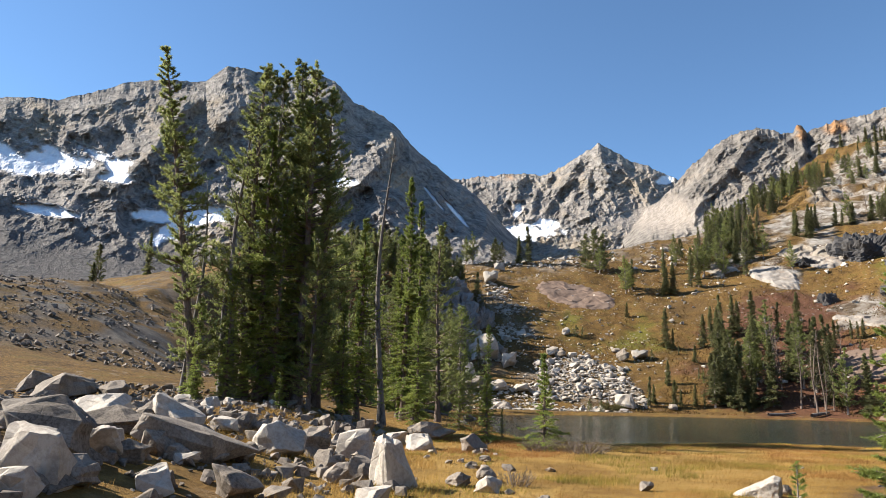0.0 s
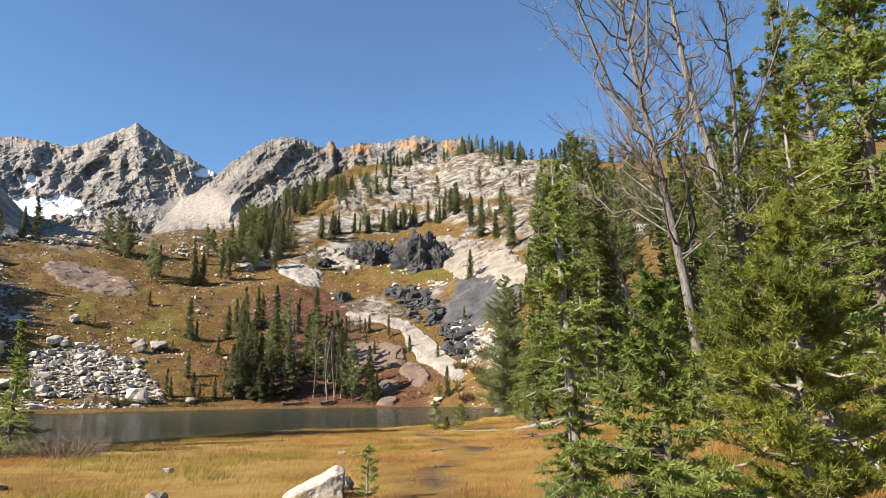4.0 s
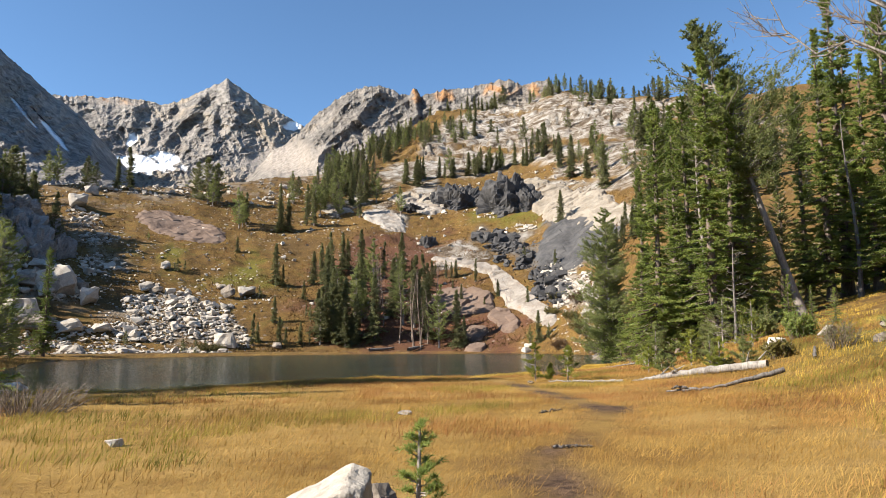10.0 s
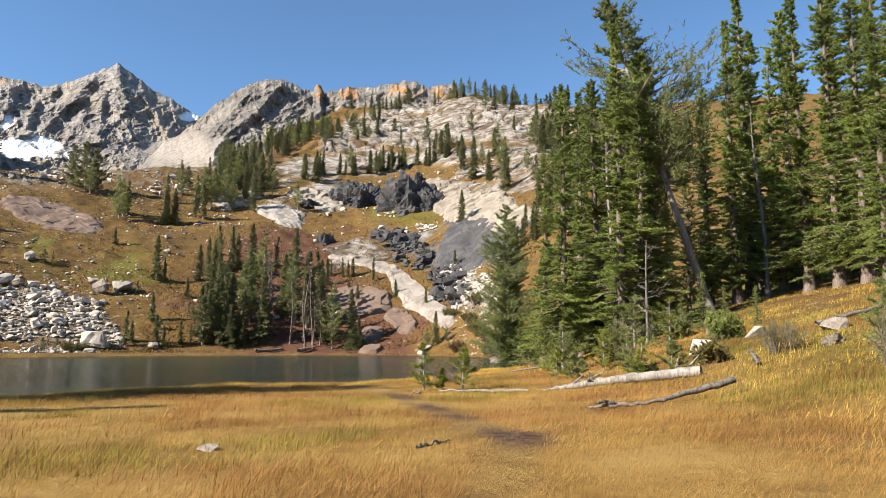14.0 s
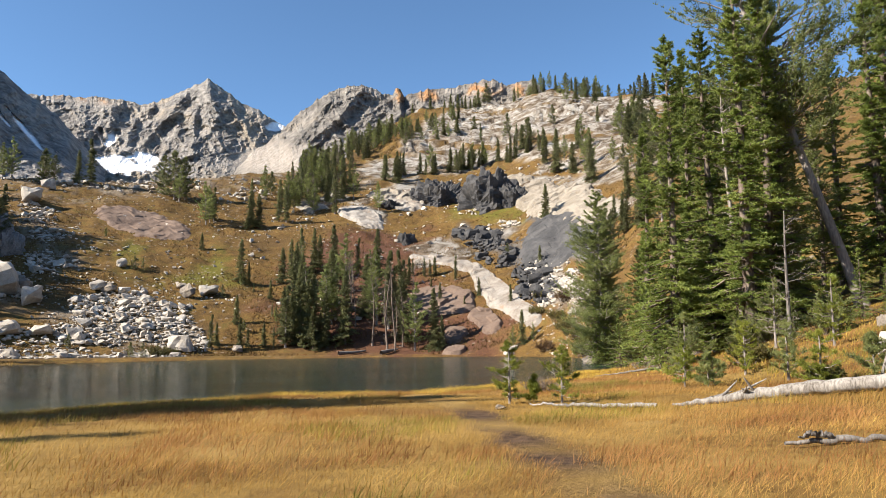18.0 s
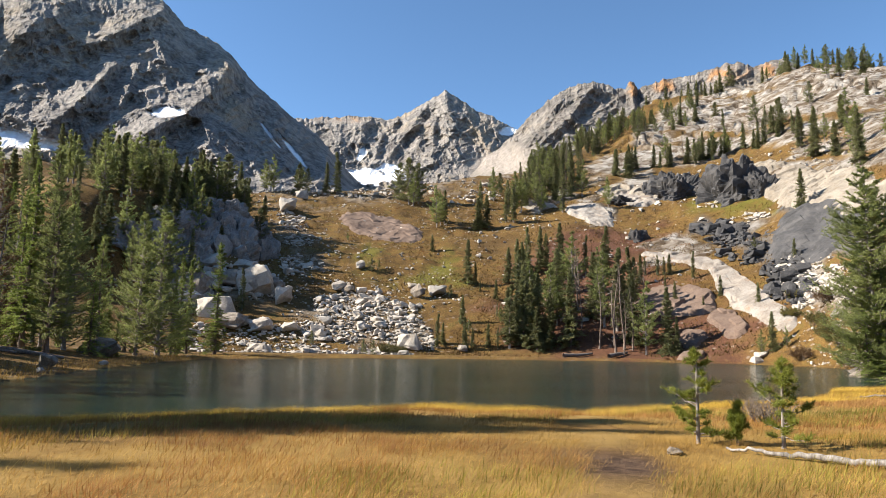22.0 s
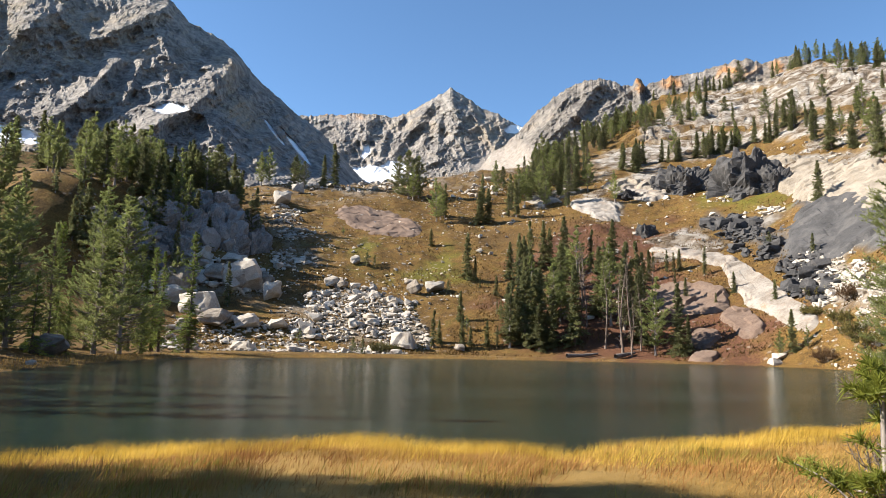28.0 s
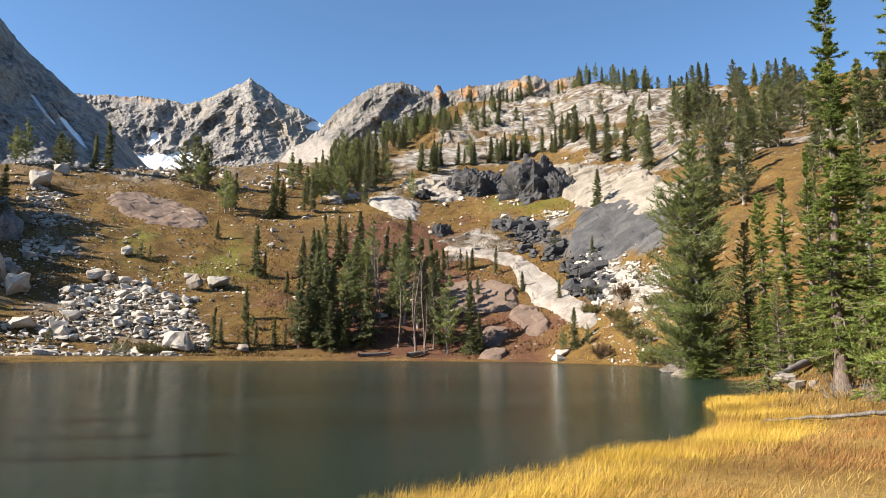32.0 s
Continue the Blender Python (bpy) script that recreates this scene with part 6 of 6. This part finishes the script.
brush("willow_shrub", "low leafless brown willow thicket at the lake edge", 6.4, 28.3, 2.4, 0.6, 130, 81, M_TWIG)
brush("willow_shrub", "low leafless brown willow thicket at the lake edge", 5.0, 29.2, 1.6, 0.5, 80, 82, M_TWIG)
brush("willow_shrub", "small leafless brown shrub in the grass", 24.9, 34.2, 0.9, 0.5, 46, 83, M_TWIG)
brush("willow_shrub", "small leafless brown shrub in the grass", 25.3, 35.2, 0.8, 0.45, 36, 84, M_TWIG)
brush("willow_shrub", "small leafless brown shrub in the grass", 2.6, 17.5, 0.9, 0.4, 40, 85, M_TWIG)
for x, y, w, h, seed in [(26.4, 23.6, 1.1, 0.8, 86), (30.5, 27.4, 1.2, 0.9, 89), (34.3, 31.6, 1.4, 1.0, 90), (36.8, 36.0, 1.6, 1.1, 92), (39.0, 42.4, 2.4, 1.6, 93), (43.2, 46.2, 2.4, 1.8, 94), (21.8, 19.4, 0.8, 1.0, 95), (9.2, 12.2, 0.8, 0.6, 96), (10.5, 12.0, 1.0, 0.9, 97)]:
    brush("dead_brush", "tangle of grey dead branches under the conifers", x, y, w, h, 46, seed, M_TWIG, (M_PINE, 9, 0.035) if w < 1.2 else (M_FIR, 18, 0.09) if seed % 2 else (M_PINE, 18, 0.10), 3)
for x, y, w, h, seed in [(40.2, 44.6, 1.8, 0.5, 98), (38.9, 43.0, 1.6, 0.45, 99)]:
    brush("dead_brush", "heap of bleached dead branches on the shore", x, y, w, h, 26, seed, M_SILVER, None, 2)
for x, y, w, h, seed, m in [(26.0, 25.2, 0.8, 0.5, 101, M_BUSH), (25.2, 26.6, 0.6, 0.35, 102, M_BUSH), (82, 97, 3.5, 2.0, 103, M_BUSH), (84, 101, 3, 1.8, 104, M_BUSH), (80.5, 93, 4, 1.6, 105, M_BUSH), (74, 84, 4, 1.8, 106, M_BUSH), (70, 78, 4, 2.0, 107, M_BUSH), (-1.5, 60.0, 1.6, 1.2, 108, M_BUSH), (31.5, 125, 2.6, 1.4, 109, M_BUSH), (33.5, 126, 2.2, 1.3, 110, M_BUSH), (30, 31.4, 1.2, 0.5, 111, M_BUSH), (86, 108, 3, 1.6, 112, M_BUSH), (88, 104, 3.4, 1.8, 113, M_RUST), (79, 98, 3, 1.6, 114, M_RUST), (90, 112, 3.0, 1.5, 115, M_BUSH), (84, 94, 3.2, 1.5, 116, M_BUSH), (77, 88, 3.4, 1.8, 117, M_FIR), (69, 74, 3.2, 1.8, 118, M_FIR), (66, 70, 3.0, 1.7, 119, M_BUSH)]:
    brush("bush", "low yellow-green bush by the water", x, y, w, h, 60, seed, M_TWIG, (m, 14, 0.05 + 0.03 * w), 3)


def sapling(x, y, h, wide, seed, style="pine", label="small bright green pine sapling with crooked stem", mat=None, leaf=0.07):
    ob = conifer("sapling", label, "", seed, h, wide, 0.10, style, 1.1, leaf, 18, mat or M_SAP, M_PALEBARK, (0.02, 0.0), 0.15, 0.9, 4)
    stand(ob, x, y, sink=0.03)


sapling(8.45, 15.95, 0.86, 0.155, 121, "pine", "spindly pine sapling with crooked stem beside a pale boulder", M_FIR, 0.038)
sapling(21.5, 31.3, 1.3, 0.30, 122)
sapling(21.95, 31.05, 0.6, 0.11, 123)
sapling(22.3, 30.55, 1.2, 0.36, 124)
sapling(6.0, 10.75, 0.42, 0.11, 125, "fir", "tiny fir seedling in the grass", M_FIR, 0.03)
sapling(6.6, 10.6, 0.40, 0.11, 126, "fir", "tiny fir seedling in the grass", M_FIR, 0.03)
sapling(1.5, 9.6, 0.5, 0.26, 127, "fir", "tiny fir seedling in the grass", M_FIR, 0.045)
sapling(10.2, 13.2, 1.1, 0.4, 131, "pine", "small pine at the foot of the slope", None, 0.07)
sapling(22.6, 19.9, 1.5, 0.4, 132, "pine", "small pine with bleached stem on the slope", M_PINE, 0.08)
sapling(29.3, 33.1, 1.9, 0.6, 133, "pine", "young pine at the forest edge", M_PINE, 0.09)
for x, y, h, seed in [(26.2, 30.6, 1.0, 141), (25.9, 29.7, 0.8, 142), (24.9, 26.5, 1.1, 143), (26.6, 28.2, 1.2, 144), (28.4, 30.5, 1.4, 145), (24.6, 25.4, 0.9, 146), (30.6, 29.4, 1.8, 147), (33.0, 32.6, 2.2, 148)]:
    sapling(x, y, h, 0.33 * h, seed, "pine", "young pine with bleached lower twigs at the forest edge", M_SAP if seed % 2 else M_PINE, 0.07)
sapling(27.0, 30.4, 0.6, 0.3, 134, "pine", "small pine in the grass", M_PINE, 0.07)

# ---- grass ----
def grass_mat(name, low, mid, high):
    m, nt, b = shader(name, 0.75, 0.2)
    isl = nt.nodes.new("ShaderNodeNewGeometry").outputs["Random Per Island"]
    p = place(nt)
    c = ramp(nt, isl, [(0.0, low), (0.5, mid), (1.0, high)], False)
    c = mixed(nt, 0.55, c, ramp(nt, grain(nt, p, 0.45, 5, 0.7), [(0.32, low), (0.5, mid), (0.68, high)]))
    c = mixed(nt, level(nt, grain(nt, p, 0.22, 4, 0.6), 0.5, 0.68), c, mixed(nt, 0.5, c, (0.30, 0.13, 0.05)))
    nt.links.new(c, b.inputs["Base Color"])
    tr = nt.nodes.new("ShaderNodeBsdfTranslucent")
    nt.links.new(c, tr.inputs[0])
    mx = nt.nodes.new("ShaderNodeMixShader")
    mx.inputs[0].default_value = 0.35
    nt.links.new(b.outputs[0], mx.inputs[1]), nt.links.new(tr.outputs[0], mx.inputs[2])
    nt.links.new(mx.outputs[0], nt.nodes["Material Output"].inputs[0])
    return m


def walk_line(y):
    return np.interp(y, [0, 7, 9, 11, 13, 15, 18, 19.5, 21, 25, 28, 31], [0.5, 3, 4.4, 5.6, 7.4, 9, 10.8, 13.2, 15.1, 16.9, 18.6, 20])


def blades(name, label, x, y, tall, wide, mat, seed, droop=0.5):
    rs = np.random.RandomState(seed)
    n = len(x)
    z = height(x, y)
    a = rs.rand(n) * 6.283
    h = tall * (0.45 + 0.75 * rs.rand(n)) * (0.5 + 1.0 * fbm(x * 0.9, y * 0.9, seed, 3))
    lean = h * droop * (0.3 + rs.rand(n))
    wind = np.array((0.75, -0.35))
    tipx, tipy = np.cos(a) * lean * 0.6 + wind[0] * lean * 0.6, np.sin(a) * lean * 0.6 + wind[1] * lean * 0.6
    wide = wide * (0.85 + 0.09 * np.clip(np.abs(x - walk_line(y)) + np.clip(y - 31, 0, 20), 0, 9))
    sx, sy = -np.sin(a + 0.7) * wide * 0.5, np.cos(a + 0.7) * wide * 0.5
    v = np.stack([np.stack([x - sx, y - sy, z - 0.03], 1), np.stack([x + sx, y + sy, z - 0.03], 1), np.stack([x + tipx, y + tipy, z + h], 1)], 1).reshape(-1, 3)
    me = mesh_of(name, v, np.arange(len(v)).reshape(-1, 3), mat)
    tagged(new(name, me), label, "grass", kind="stuff")


def sown(n, xr, yr, seed, keep):
    rs = np.random.RandomState(seed)
    x, y = rs.uniform(*xr, n), rs.uniform(*yr, n)
    k = keep(x, y) > rs.rand(n)
    return x[k], y[k]


def meadow_keep(x, y):
    d = to_shore(x, y)
    k = (d > 0.2) * smooth(-4, -0.5, x + 0.06 * y) * (1 - smooth(0.55, 0.15, trail(x, y) + 0.6 * (fbm(x * 1.3, y * 1.3, 4.0, 3) - 0.42)) * (y > 2) * (y < 36))
    return k * (0.35 + 0.65 * smooth(0.38, 0.55, fbm(x * 0.8, y * 0.8, 6.0, 3)))


M_GOLD = grass_mat("golden dry grass", (0.117, 0.0613, 0.016), (0.354, 0.211, 0.0548), (0.559, 0.379, 0.119))
M_STRAW = grass_mat("pale straw grass", (0.144, 0.0719, 0.0187), (0.37, 0.215, 0.0522), (0.549, 0.349, 0.0998))
M_SEDGE = grass_mat("yellow-green sedge", (0.167, 0.0986, 0.0167), (0.501, 0.326, 0.0472), (0.793, 0.559, 0.112))
x, y = sown(760000, (-1, 27), (3, 39), 301, lambda x, y: meadow_keep(x, y) * np.where(x > walk_line(y) - 1.0, 1, 0.8) * smooth(8, 4, np.abs(x - walk_line(y) - 1)))
blades("meadow_grass", "knee-deep golden autumn meadow grass", x, y, 0.085, 0.0058, M_STRAW, 302, 1.9)
x, y = sown(210000, (-2, 40), (4, 50), 303, lambda x, y: meadow_keep(x, y) * smooth(16, 8, 0.8 * x - 0.6 * y) * smooth(3.0, 7.0, np.abs(x - walk_line(y))))
blades("meadow_grass", "golden autumn meadow grass spreading to the lake", x, y, 0.11, 0.0075, M_GOLD, 304, 1.4)
x, y = sown(760000, (6, 42), (35, 52), 305, lambda x, y: smooth(-0.15, 0.1, to_shore(x, y)) * smooth(2.6, 0.7, to_shore(x, y)) * (0.3 + 0.7 * smooth(0.35, 0.5, fbm(x * 0.7, y * 0.7, 9.0, 2))))
blades("shore_sedge", "bright yellow sedge fringing the lake", x, y, 0.18, 0.0045, M_SEDGE, 306, 0.9)
x, y = sown(90000, (12, 50), (10, 42), 307, lambda x, y: smooth(2, 6, 0.8 * x - 0.6 * y) * (to_shore(x, y) > 1.5) * smooth(0.35, 0.55, fbm(x * 0.5, y * 0.5, 7.0, 3)))
blades("slope_grass", "yellow-green grass on the wooded slope", x, y, 0.13, 0.010, M_SEDGE, 308, 0.9)
x, y = sown(300000, (-12, 95), (42, 150), 309, lambda x, y: smooth(-0.3, 0.3, to_shore(x, y)) * smooth(5, 1, to_shore(x, y)))
blades("shore_sedge", "dry yellow sedge along the far shore", x, y, 0.2, 0.02, M_GOLD, 310, 0.7)

x, y = sown(60000, (-9, 0.8), (7, 37), 313, lambda x, y: smooth(0.48, 0.6, fbm(x * 0.5, y * 0.5, 12.0, 3)))
blades("bank_grass", "golden grass tufts between the boulders", x, y, 0.16, 0.008, M_GOLD, 314, 0.8)
M_RUSSET = grass_mat("russet autumn grass", (0.172, 0.0731, 0.0258), (0.31, 0.146, 0.0473), (0.43, 0.249, 0.086))
M_GREENISH = grass_mat("fading green grass", (0.086, 0.0817, 0.0172), (0.224, 0.189, 0.0344), (0.361, 0.292, 0.0602))
x, y = sown(520000, (-1, 40), (4, 41), 321, lambda x, y: meadow_keep(x, y) * smooth(0.50, 0.60, fbm(x * 0.33, y * 0.33, 31.0, 4)) * smooth(14, 7, 0.8 * x - 0.6 * y))
blades("meadow_grass", "russet patches of autumn grass in the meadow", x, y, 0.12, 0.009, M_RUSSET, 322, 1.3)
x, y = sown(420000, (-1, 34), (4, 41), 323, lambda x, y: meadow_keep(x, y) * smooth(0.54, 0.64, fbm(x * 0.42, y * 0.42, 47.0, 4)))
blades("meadow_grass", "fading green tufts in the meadow", x, y, 0.14, 0.009, M_GREENISH, 324, 1.0)

M_HEATH = grass_mat("brown heath", (0.049, 0.028, 0.0126), (0.112, 0.063, 0.021), (0.168, 0.119, 0.035))
rs = np.random.RandomState(311)
b, r = np.radians(rs.uniform(-6, 50, 60000)), 100 + 130 * rs.rand(60000) ** 1.2
x, y = CX + r * np.sin(b), CY + r * np.cos(b)
k = (to_shore(x, y) > 2) & (fbm(x * 0.15, y * 0.15, 4.0, 3) > 0.46)
blades("hillside_heath", "tufts of brown heath and dry grass on the hillside", x[k], y[k], 0.32, 0.14, M_HEATH, 312, 0.8)
